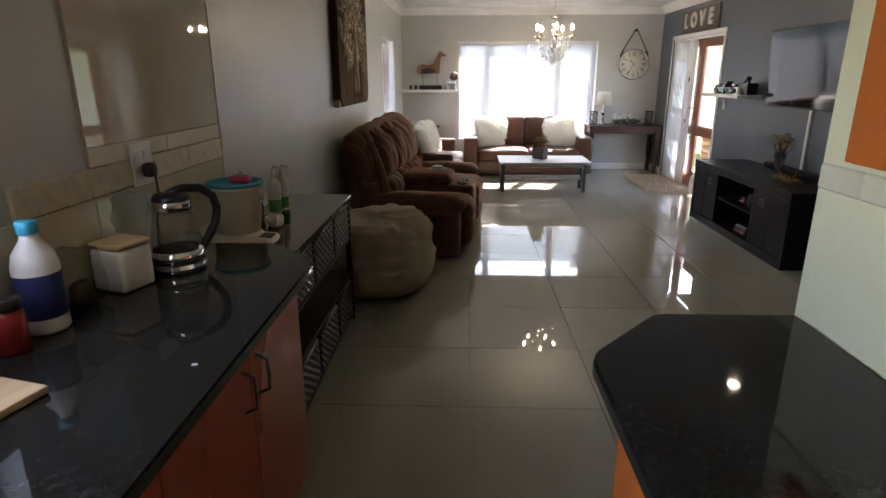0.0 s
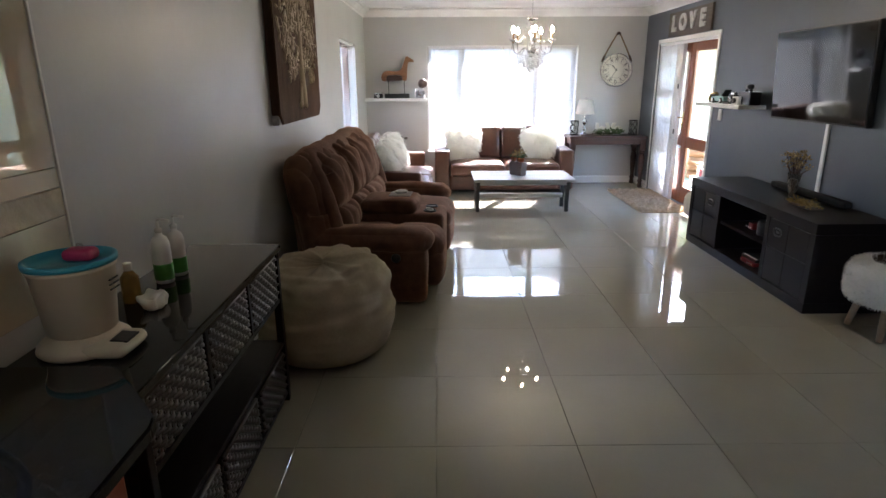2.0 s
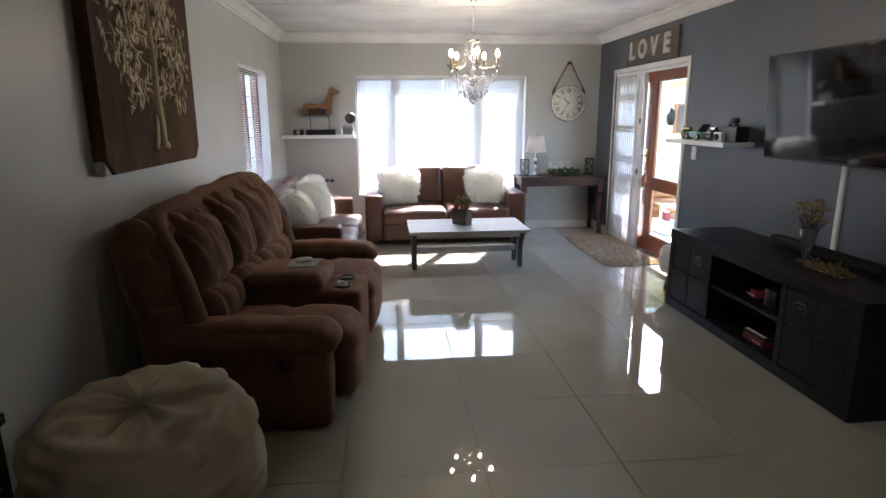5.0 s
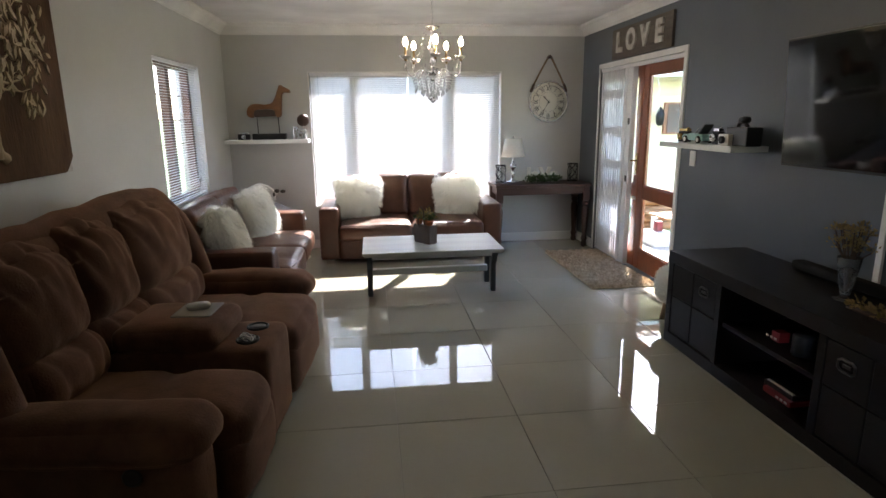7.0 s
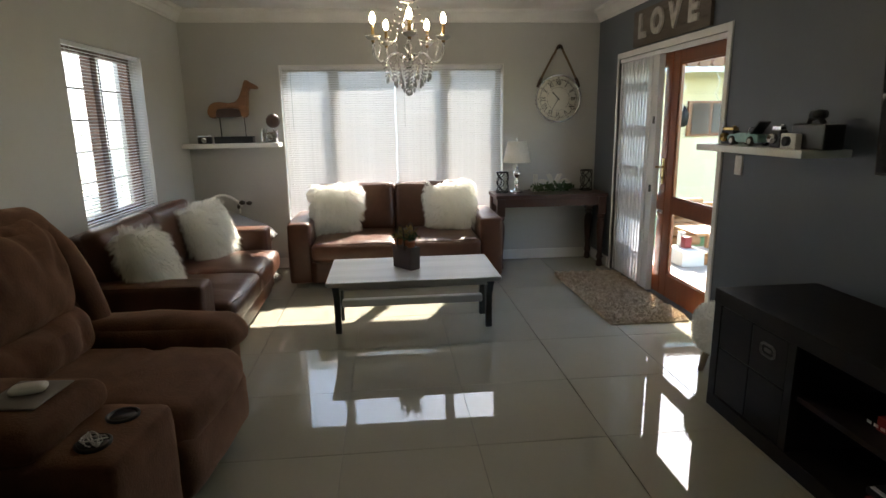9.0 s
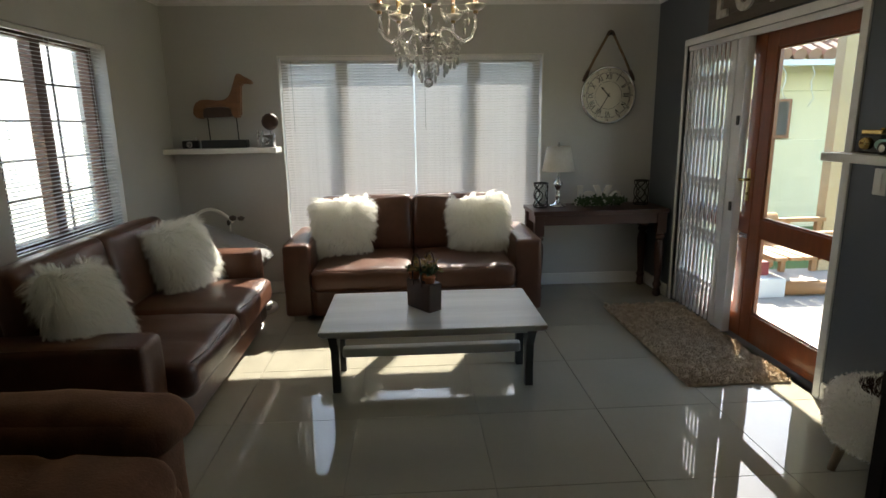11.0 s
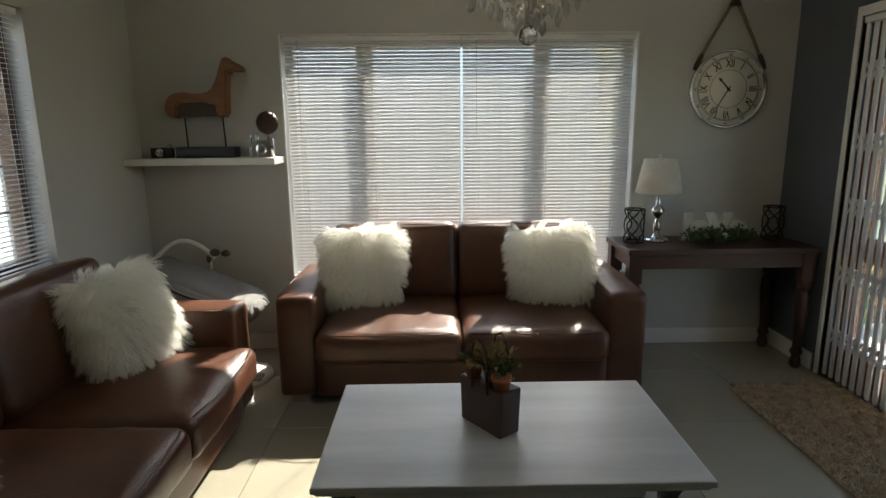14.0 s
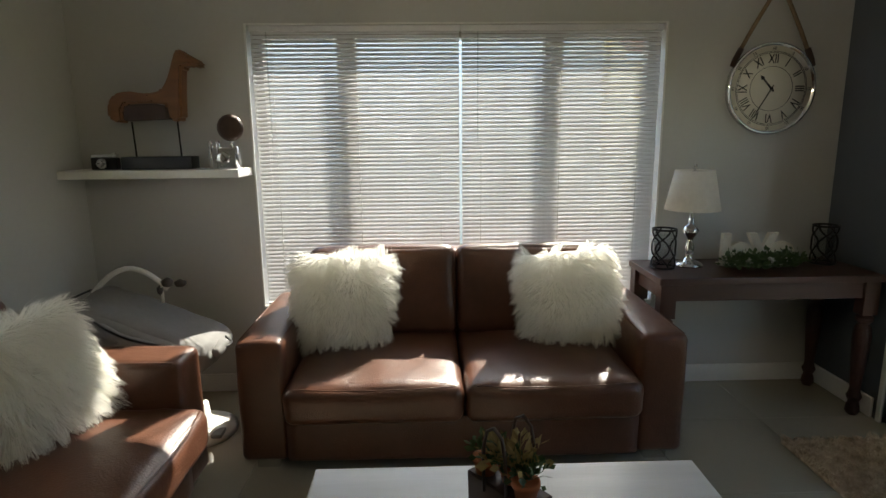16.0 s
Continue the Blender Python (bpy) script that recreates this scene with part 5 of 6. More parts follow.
old_camera(Matrix.Translation((-0.86, 10.58, ZN)), "black and chrome vintage film camera on the shelf")
fl = thing("flash_camera", Matrix.Translation((-0.245, 10.58, ZN)), "chrome vintage camera with round flash reflector", "camera")
box("body", (-0.078, -0.03, 0), (0.07, 0.03, 0.105), "chrome", fl, 0.006)
for x in (-0.066, -0.03, 0.06):
    lathe("tube", [(0.012, 0.0), (0.012, 0.125 if x < 0 else 0.11), (0.008, 0.14 if x < 0 else 0.112), (0.0, 0.14 if x < 0 else 0.112)], "chrome", fl, (x, -0.02, 0), 12)
lathe("lens", [(0.034, 0), (0.034, 0.012), (0.026, 0.016), (0.0, 0.014)], "chrome", fl, at=(-0.005, -0.03, 0.052), turn=Matrix.Rotation(radians(90), 4, "X"))
lathe("reflector", [(0.0, 0.02), (0.045, 0.012), (0.066, -0.004), (0.068, 0.0), (0.046, 0.018), (0.0, 0.026)], "planter", fl, at=(0.035, -0.006, 0.205), turn=Matrix.Rotation(radians(90), 4, "X"), seg=28)
tube("stem", [(0.035, 0, 0.10), (0.035, 0, 0.15)], 0.007, "chrome", fl)

# ---- baby bouncer in the corner ----
bo = thing("baby_bouncer", Matrix.Translation((-0.62, 10.36, 0)), "grey baby bouncer seat with white toy arch", "bouncer")
lathe("base", [(0.16, 0.0), (0.17, 0.01), (0.165, 0.035), (0.12, 0.06), (0.05, 0.075), (0.04, 0.16)], "plastic", bo, at=(0.27, -0.14, 0), seg=32)
box("control_panel", (0.36, -0.27, 0.035), (0.41, -0.19, 0.055), "greyfab", bo, 0.006)
bm = bmesh.new()


def bouncer_rim(u, side):
    """The seat's edge from the head end (u=0) to the foot end (u=1)."""
    return (-0.29 + 0.70 * u, side * 0.25 * math.sin(math.pi * min(1, u * 0.86 + 0.10)) - 0.05, 0.70 - 0.34 * u + 0.07 * u * u)


rows = []
for i in range(13):
    u = i / 12
    row = []
    for j in range(11):
        v = -1 + 0.2 * j
        x, y, z = bouncer_rim(u, v)
        deep = 0.27 * math.sin(math.pi * min(1, u * 0.8 + 0.15)) * (1 - v * v) ** 0.6
        row.append(bm.verts.new((x - 0.05 * (1 - v * v), y, z - deep + 0.018 * noise.noise(Vector((5 * u, 3 * v, 1))))))
    rows.append(row)
for a, b in zip(rows, rows[1:]):
    for j in range(10):
        bm.faces.new((a[j], a[j + 1], b[j + 1], b[j]))
seat = obj("fabric_seat", bm, "greyfab", bo, None, True)
so = seat.modifiers.new("thick", "SOLIDIFY")
so.thickness = 0.02
tube("rim", [bouncer_rim(k / 12, 1) for k in range(13)] + [bouncer_rim(1 - k / 12, -1) for k in range(13)], 0.006, "black", bo, 8, closed=True)
puff("padding", (0.045, -0.05, 0.525), (0.70, 0.40, 0.13), 0.06, "greyfab", bo, n=16, bulge=(0, 0.03, 0.02), wrinkle=0.012, wscale=9, turn=pose(0, 0, 0, 0, 23, 0))
puff("foot_pillow", (0.355, -0.10, 0.43), (0.09, 0.16, 0.05), 0.022, "greyfab", bo, n=8, wrinkle=0.01)
tube("leg", [(0.27, -0.14, 0.15), (0.10, -0.05, 0.22), (0.02, 0, 0.27)], 0.02, "plastic", bo)
tube("toy_arch", [(-0.30 + 0.40 * u, 0.02, 0.60 + 0.21 * math.sin(math.pi * 0.76 * u + 0.25)) for u in [k / 12 for k in range(13)]], 0.013, "plastic", bo, 10)
toy = bmesh.new()
bead(toy, (0.10, 0.02, 0.735), 0.035, 0.8)
bead(toy, (0.165, 0.02, 0.73), 0.034, 0.7)
bead(toy, (0.07, 0.0, 0.70), 0.018, 1.6)
obj("hanging_toys", toy, "wicker", bo, None, True)
tube("toy_ribbon", [(0.075, 0.0, 0.72), (0.08, 0, 0.66), (0.078, 0, 0.635)], 0.008, "plastic", bo, 6)

# ---- clock ----
ck = thing("wall_clock", Matrix.Translation((2.637, YB, 1.672)) @ pose(0, 0, 0, 90), "round white wall clock with roman numerals on strap", "clock")
lathe("case", [(0.215, 0.0), (0.236, 0.004), (0.241, 0.03), (0.236, 0.044), (0.226, 0.044), (0.222, 0.03), (0.0, 0.028)], "chrome", ck, seg=56)
lathe("dial", [(0.0, 0.029), (0.221, 0.0295), (0.221, 0.031), (0.0, 0.031)], "clockface", ck, seg=56)
bm = bmesh.new()
for r in (0.115, 0.185, 0.192):
    add_tube(bm, [(r * math.cos(a), r * math.sin(a), 0.0315) for a in [j * math.pi / 24 for j in range(48)]], 0.0014, 4, closed=True)
for k in range(60):
    a = k * math.pi / 30
    add_tube(bm, [(0.185 * math.cos(a), 0.185 * math.sin(a), 0.0315), (0.192 * math.cos(a), 0.192 * math.sin(a), 0.0315)], 0.0012, 3)
obj("rings", bm, "black", ck)
for k, s in enumerate(("XII", "I", "II", "III", "IV", "V", "VI", "VII", "VIII", "IX", "X", "XI")):
    a = -k * math.pi / 6
    text_mesh("numeral", s, 0.058, 0.0006, "black", ck, Matrix.Rotation(a, 4, "Z") @ Matrix.Translation((0, 0.152, 0.0318)) @ Matrix.Diagonal((0.8, 1.15, 1, 1)), 0.0006)
    text_mesh("minute_mark", "60" if k == 0 else str(5 * k), 0.022, 0.0005, "black", ck, Matrix.Rotation(a, 4, "Z") @ Matrix.Translation((0, 0.206, 0.0318)))
for part, ang, ln, wd in (("hour_hand", 317, 0.095, 0.005), ("minute_hand", 210, 0.165, 0.0035)):
    bm = bmesh.new()
    add_prism(bm, [(-wd, -0.02), (wd, -0.02), (wd * 0.8, ln * 0.7), (wd * 2.2 if part == "hour_hand" else wd, ln * 0.78), (0, ln), (-wd * 2.2 if part == "hour_hand" else -wd, ln * 0.78), (-wd * 0.8, ln * 0.7)], 0.034, 0.036)
    add_lathe(bm, [(0.009, 0.0335), (0.009, 0.037), (0.0, 0.037)], (0, 0, 0), 14)
    obj(part, bm, "black", ck, Matrix.Rotation(radians(-ang), 4, "Z"))
st = thing("clock_strap", Matrix.Translation((2.637, YB - 0.03, 1.672)), "twisted rope strap with leather ends holding the clock", "strap")
for s in (-1, 1):
    tube("rope", [(s * 0.02, 0.0, 0.50), (s * 0.07, 0.002, 0.41), (s * 0.13, 0.004, 0.30), (s * 0.185, 0.006, 0.19)], 0.011, "rope", st)
    tube("leather_tab", [(s * 0.178, 0.004, 0.205), (s * 0.205, 0.004, 0.15), (s * 0.215, 0.006, 0.115)], 0.016, "planter", st)
tube("hook_loop", [(-0.028, 0.0, 0.485), (-0.015, 0, 0.512), (0, 0, 0.52), (0.015, 0, 0.512), (0.028, 0.0, 0.485)], 0.013, "planter", st)
lathe("hook", [(0.012, 0), (0.012, 0.04), (0.0, 0.04)], "iron", st, at=(0, 0.03, 0.50), turn=Matrix.Rotation(radians(90), 4, "X"), seg=12)

# ---- console desk ----
dk = thing("console_table", Matrix.Translation((2.475, 10.445, 0)), "dark cherry wood console table with turned legs", "table")
box("top", (-0.56, -0.225, 0.715), (0.56, 0.225, 0.75), "deskwood", dk, 0.006)
bm = bmesh.new()
for s in (-1, 1):
    span(bm, (-0.47, s * 0.19 - 0.012, 0.63), (0.47, s * 0.19 + 0.012, 0.7145), 0.002)
    span(bm, (s * 0.515 - 0.012, -0.16, 0.63), (s * 0.515 + 0.012, 0.16, 0.7145), 0.002)
obj("apron", bm, "deskwood", dk)
prof = [(0.024, 0), (0.034, 0.02), (0.03, 0.05), (0.024, 0.07), (0.036, 0.10), (0.028, 0.12), (0.024, 0.14), (0.036, 0.3), (0.042, 0.42), (0.036, 0.47), (0.026, 0.49), (0.04, 0.51), (0.04, 0.525), (0.028, 0.54)]
for sx in (-1, 1):
    for sy in (-1, 1):
        bm = add_lathe(bmesh.new(), prof, (sx * 0.51, sy * 0.18, 0), 20)
        add_box(bm, (sx * 0.51, sy * 0.18, 0.628), (0.078, 0.068, 0.172), 0.004)
        obj("leg", bm, "deskwood", dk)
ZD = 0.751
la = thing("table_lamp", Matrix.Translation((2.175, 10.50, ZD)), "unlit table lamp with silver base and white shade", "lamp")
lathe("base", [(0.072, 0), (0.075, 0.008), (0.06, 0.02), (0.03, 0.03), (0.018, 0.05), (0.024, 0.075), (0.026, 0.10), (0.016, 0.135), (0.018, 0.15), (0.036, 0.17), (0.044, 0.19), (0.034, 0.21), (0.014, 0.225), (0.018, 0.245), (0.01, 0.26), (0.009, 0.33)], "chrome", la)
lathe("shade", [(0.137, 0.30), (0.139, 0.30), (0.097, 0.505), (0.095, 0.505), (0.137, 0.302)], "lamp_shade", la, seg=40, caps=False)
tube("harp", [(-0.095, 0, 0.495), (0, 0, 0.5), (0.095, 0, 0.495)], 0.002, "chrome", la, 5)
lathe("finial", [(0.006, 0.33), (0.006, 0.52), (0.01, 0.53), (0.0, 0.54)], "chrome", la, seg=12)


def lantern(m):
    c = thing("candle_holder", m, "black iron candle holder with crossing curves and glass", "candle holder", "candle holders")
    bm = bmesh.new()
    for z in (0.006, 0.205):
        add_tube(bm, [(0.058 * math.cos(a), 0.058 * math.sin(a), z) for a in [j * math.pi / 12 for j in range(24)]], 0.006, 6, closed=True)
    for k in range(3):
        for s in (-1, 1):
            pts = []
            for j in range(13):
                u = j / 12
                a = k * 2 * math.pi / 3 + s * 0.62 * math.sin(math.pi * (u * 2 - 0.5)) 
                pts.append((0.058 * math.cos(a), 0.058 * math.sin(a), 0.006 + 0.2 * u))
            add_tube(bm, pts, 0.005, 5)
    obj("frame", bm, "iron", c, None, True)
    lathe("glass", [(0.046, 0.004), (0.047, 0.004), (0.047, 0.19), (0.046, 0.19)], "clear", c, caps=False)
    return c


lantern(Matrix.Translation((2.02, 10.46, ZD)))
lantern(Matrix.Translation((2.90, 10.50, ZD)))
lv = thing("word_ornament", Matrix.Translation((2.52, 10.50, ZD)) @ Matrix.Diagonal((1.05, 1, 0.98, 1)), "white distressed wooden letters spelling love", "ornament")
for s, x, sz, z in (("l", -0.145, 0.20, 0.088), ("o", -0.07, 0.235, 0.078), ("V", 0.04, 0.20, 0.088), ("e", 0.145, 0.235, 0.078)):
    text_mesh("letter", s, sz, 0.016, "ornament", lv, Matrix.Translation((x, 0, z)) @ pose(0, 0, 0, 90), 0.011)
box("plinth", (-0.18, -0.02, 0), (0.18, 0.02, 0.016), "ornament", lv, 0.003)
ga = thing("garland", Matrix.Translation((2.52, 10.39, ZD)), "green leafy garland with small white roses", "garland")
leaf_cluster("leaves", ga, [(-0.17 + 0.02 * k, 0.012 * math.sin(k * 1.7), 0.014 + 0.022 * math.sin(k * 0.9) ** 2) for k in range(17)], 760, 0.031, "leaf", 41, 0.75)
for x, y, z in ((0.02, -0.03, 0.055), (-0.09, -0.02, 0.05), (0.10, -0.01, 0.05)):
    puff("rose", (x, y, z), (0.035, 0.03, 0.03), 0.013, "letter", ga, n=6, wrinkle=0.008, wscale=60)
ws = thing("plug_adaptor", Matrix.Translation((1.985, YB, 0.60)), "white plug adaptor in a wall socket", "socket")
box("plate", (-0.04, -0.012, -0.05), (0.04, 0, 0.05), "plastic", ws, 0.003)
box("plug", (-0.025, -0.05, -0.03), (0.025, -0.0125, 0.03), "plastic", ws, 0.006)

# ---- rug ----
ru = thing("shaggy_rug", Matrix.Translation((2.74, 9.28, 0.0005)), "beige shaggy wool rug at the porch door", "rug")
bm = add_puff(bmesh.new(), (0, 0, 0.007), (0.60, 1.42, 0.014), 0.006, n=14, wrinkle=0.002)
rnd = random.Random(12)
roots = []
for _ in range(24000):
    roots.append((Vector((rnd.uniform(-0.298, 0.298), rnd.uniform(-0.708, 0.708), 0.010)), Vector((rnd.gauss(0, 0.5), rnd.gauss(0, 0.5), 1)).normalized()))
obj("backing", bm, "rug", ru)
tagged(obj_from("pile", fur_mesh("pile", roots, 0.045, 0.0028, 0.6, 77, 0.8, None, 1300, 0.75), "rug", ru), kind="stuff")

# ---- media unit ----
MX, MY0, MY1, MH = 2.49, 5.475, 7.395, 0.63
mu = thing("tv_stand", Matrix(), "espresso wood media unit with two panelled doors", "tv stand")
bm = bmesh.new()
span(bm, (MX, MY0, MH - 0.075), (3.038, MY1, MH), 0.004)
span(bm, (MX + 0.002, MY0 + 0.002, 0), (3.038, MY1 - 0.002, 0.075), 0.004)
for a, b in ((MY0 + 0.003, MY0 + 0.06), (MY1 - 0.06, MY1 - 0.003), (6.02, 6.065), (6.80, 6.845)):
    span(bm, (MX + 0.003, a, 0.0755), (3.037, b, MH - 0.0755), 0.002)
span(bm, (3.02, 6.066, 0.0756), (3.035, 6.799, MH - 0.0756))
span(bm, (MX + 0.03, 6.0655, 0.31), (3.019, 6.7995, 0.335), 0.002)
obj("carcass", bm, "espresso", mu)
for a, b, hy in ((MY0 + 0.062, 6.018, 0.72), (6.847, MY1 - 0.062, 0.28)):
    bm = bmesh.new()
    za, zb, my = 0.08, MH - 0.08, (a + b) / 2
    zm = (za + zb) / 2 + 0.02
    span(bm, (MX + 0.020, a, za), (MX + 0.034, b, zb))
    for p, q in ((a, my), (my, b)):
        for r, s in ((za, zm), (zm, zb)):
            span(bm, (MX + 0.006, p + 0.003, r + 0.003), (MX + 0.0198, q - 0.003, s - 0.003), 0.004)
    d = obj("door", bm, "espresso", mu)
    y = a + (b - a) * (0.75 if hy > 0.5 else 0.25)
    bm = bmesh.new()
    add_tube(bm, [(MX + 0.002, y + dy, zm + 0.13 + dz) for dy, dz in ((-0.045, -0.015), (-0.03, -0.026), (0.03, -0.026), (0.045, -0.015), (0.045, 0.015), (0.03, 0.026), (-0.03, 0.026), (-0.045, 0.015))], 0.006, 6, closed=True)
    span(bm, (MX + 0.001, y - 0.022, zm + 0.122), (MX + 0.0055, y + 0.022, zm + 0.138), 0.002)
    obj("handle", bm, "pewter", d)
for lo, hi, mt, name, lab in (((2.62, 6.46, 0.336), (2.68, 6.52, 0.39), "red", "toy_box", "small red box on the shelf"),
                              ((2.56, 6.26, 0.0762), (2.72, 6.46, 0.105), "red", "board_game", "red printed box lying flat"),
                              # black slab added to darken the red box's top, as the shelf's shade
                              ((2.58, 6.27, 0.106), (2.73, 6.48, 0.13), "black", "media_player", "slim black slab added for the shaded top of the red box"),
                              # white strip stands for the box's thin white stripe
                              ((2.56, 6.27, 0.18), (2.70, 6.47, 0.186), "paper", "paper_sheet", "narrow white strip for the stripe on the red box")):
    t = thing(name, Matrix.Translation((0, 0, 0)), lab, name.replace("_", " "))
    if name == "paper_sheet":
        lo, hi = (2.585, 6.28, 0.1305), (2.603, 6.47, 0.136)
    box("body", lo, hi, mt, t, 0.003)
    if mt == "red":
        bm = bmesh.new()
        for k in range(3):
            span(bm, (lo[0] - 0.001, lo[1] + 0.02 + 0.03 * k, lo[2] + 0.008), (lo[0] - 0.0002, lo[1] + 0.04 + 0.03 * k, lo[2] + 0.02))
        obj("printed_bars", bm, "paper", t)
sp = thing("speaker", Matrix.Translation((2.63, 6.30, 0.336)), "small round black speaker", "speaker")
lathe("body", [(0.05, 0), (0.055, 0.01), (0.055, 0.10), (0.048, 0.115), (0.0, 0.115)], "black", sp)
sb = thing("soundbar", Matrix.Translation((2.965, 6.36, MH)), "long slim black soundbar below the television", "speaker")
puff("body", (0, 0, 0.031), (0.075, 0.95, 0.058), 0.02, "cloth", sb, n=8)
va = thing("flower_vase", Matrix.Translation((2.78, 6.27, MH)), "ribbed glass vase of dried yellow flowers", "vase")
lathe("vase", [(0.045, 0), (0.05, 0.006), (0.02, 0.02), (0.03, 0.07), (0.042, 0.14), (0.052, 0.21), (0.049, 0.21), (0.038, 0.14), (0.026, 0.07), (0.0, 0.03)], "crystal", va, seg=20)
bm = bmesh.new()
rnd = random.Random(15)
heads = []
for k in range(26):
    a, q = rnd.uniform(0, 6.28), rnd.uniform(0.01, 0.085)
    tip = (q * math.cos(a), q * math.sin(a), 0.265 + rnd.uniform(-0.02, 0.10) - q * 0.3)
    heads.append(tip)
    add_tube(bm, [(0.01 * math.cos(a + 2), 0.01 * math.sin(a + 2), 0.04), (q * 0.4 * math.cos(a), q * 0.4 * math.sin(a), 0.2), tip], 0.0025, 4)
obj("stems", bm, "planter", va)
leaf_cluster("flower_heads", va, heads, 520, 0.017, "dryflower", 16, 0.7)
di = thing("leaf_dish", Matrix.Translation((2.74, 6.02, MH)), "low leaf-shaped dish of dried foliage", "dish")
leaf_cluster("foliage", di, [(0.0, -0.10 + 0.025 * k, 0.008) for k in range(9)], 170, 0.03, "dryflower", 17, 0.15)
puff("dish", (0, 0, 0.006), (0.10, 0.28, 0.012), 0.005, "planter", di, n=8)

# ---- television ----
tv = thing("television", Matrix.Translation((3.0, 6.5, 1.205)) @ pose(0, 0, 0, 0, -3.5, 0) @ Matrix.Translation((-3.0, -6.5, -1.205)), "large black flat-screen television mounted on dark wall", "television")
box("bezel", (2.992, 5.90, 1.205), (3.038, 7.10, 1.925), "black", tv, 0.008)
box("screen", (2.9885, 5.914, 1.222), (2.9915, 7.086, 1.913), "screen", tv, 0.001)
box("wall_bracket", (3.0385, 6.3, 1.3), (3.064, 6.8, 1.55), "iron", tv, 0.003)
cc = thing("cable_cover", Matrix(), "white plastic cable trunking on the wall", "trunking")
box("cover", (3.042, 6.365, MH + 0.002), (3.0595, 6.402, 1.204), "white", cc, 0.004)

# ---- east shelf, switch and sign ----
wall_shelf("wall_shelf", (2.80, 7.31, 1.268), (XR - 0.001, 8.24, 1.305), "white floating shelf of vintage cameras and a toy car")
ZE = 1.306
old_camera(Matrix.Translation((2.93, 8.10, ZE)) @ pose(0, 0, 0, 0, 0, -90), "black bellows camera with brass trim", 0.12, 0.10, "black", "brass")
car = thing("toy_car", Matrix.Translation((2.90, 7.87, ZE)) @ pose(0, 0, 0, 0, 0, -90), "pale teal tin toy convertible car", "toy car")
obj("body", add_prism(bmesh.new(), [(-0.135, 0.02), (0.135, 0.02), (0.14, 0.05), (0.125, 0.062), (0.045, 0.066), (0.03, 0.07), (-0.05, 0.07), (-0.07, 0.064), (-0.13, 0.062), (-0.145, 0.045)], -0.045, 0.045, axis=1, bevel=0.006), "teal", car)
for x in (-0.085, 0.085):
    for y in (-0.046, 0.046):
        lathe("wheel", [(0.026, -0.008), (0.027, 0.0), (0.026, 0.008)], "black", car, at=(x, y, 0.027), turn=Matrix.Rotation(radians(90), 4, "X"), seg=18)
        lathe("hubcap", [(0.015, -0.0095), (0.016, 0.0), (0.015, 0.0095)], "plastic", car, at=(x, y, 0.027), turn=Matrix.Rotation(radians(90), 4, "X"), seg=14)
bm = bmesh.new()
add_tube(bm, [(0.04, -0.04, 0.066), (0.06, -0.038, 0.10), (0.06, 0.038, 0.10), (0.04, 0.04, 0.066)], 0.003, 5)
obj("windscreen_frame", bm, "chrome", car)
obj("bonnet", add_prism(bmesh.new(), [(0.055, 0.066), (0.065, 0.066), (0.135, 0.13), (0.125, 0.135)], -0.035, 0.035, axis=1, bevel=0.002), "black", car)
old_camera(Matrix.Translation((2.90, 7.62, ZE)) @ pose(0, 0, 0, 0, 0, -90), "small boxy chrome and black camera", 0.075, 0.11, "black", "chrome")
vc = thing("film_camera", Matrix.Translation((2.92, 7.40, ZE)) @ pose(0, 0, 0, 0, 0, -90), "large black movie camera with white lens plate", "camera")
box("body", (-0.09, -0.05, 0), (0.13, 0.06, 0.12), "black", vc, 0.01)
box("lens_plate", (-0.115, -0.085, 0.0), (-0.005, -0.0505, 0.075), "plastic", vc, 0.006)
lathe("lens", [(0.024, 0), (0.024, 0.018), (0.016, 0.02), (0.0, 0.016)], "black", vc, at=(-0.06, -0.085, 0.038), turn=Matrix.Rotation(radians(90), 4, "X"))
tube("carry_handle", [(-0.04, 0, 0.12), (-0.03, 0, 0.145), (0.03, 0, 0.15), (0.06, 0, 0.122)], 0.013, "black", vc)
lathe("microphone", [(0.02, -0.04), (0.024, 0.0), (0.02, 0.04)], "black", vc, at=(0.02, 0, 0.165), turn=Matrix.Rotation(radians(90), 4, "Y"))
sw = thing("light_switch", Matrix.Translation((XR, 8.18, 1.17)), "tall white light switch plate beside door", "switch")
box("plate", (-0.01, -0.036, -0.06), (0, 0.036, 0.06), "plastic", sw, 0.003)
for z in (-0.03, 0.0, 0.03):
    box("rocker", (-0.0135, -0.012, z - 0.011), (-0.0102, 0.012, z + 0.011), "plastic", sw, 0.001)

sg = thing("love_sign", Matrix.Translation((XR, 9.22, 2.205)), "weathered plank sign with raised white letters LOVE", "sign")
for k in range(4):
    z0 = -0.145 + 0.0725 * k
    box("plank", (-0.025 - 0.002 * (k % 2), -0.61, z0), (-0.002, 0.61, z0 + 0.0715), "plank", sg, 0.002)
for s, y in zip("LOVE", (0.42, 0.15, -0.13, -0.40)):
    text_mesh("letter", s, 0.25, 0.008, "letter", sg, Matrix.Translation((-0.036, y, 0)) @ pose(0, 0, 0, 90, 0, -90), 0.013)

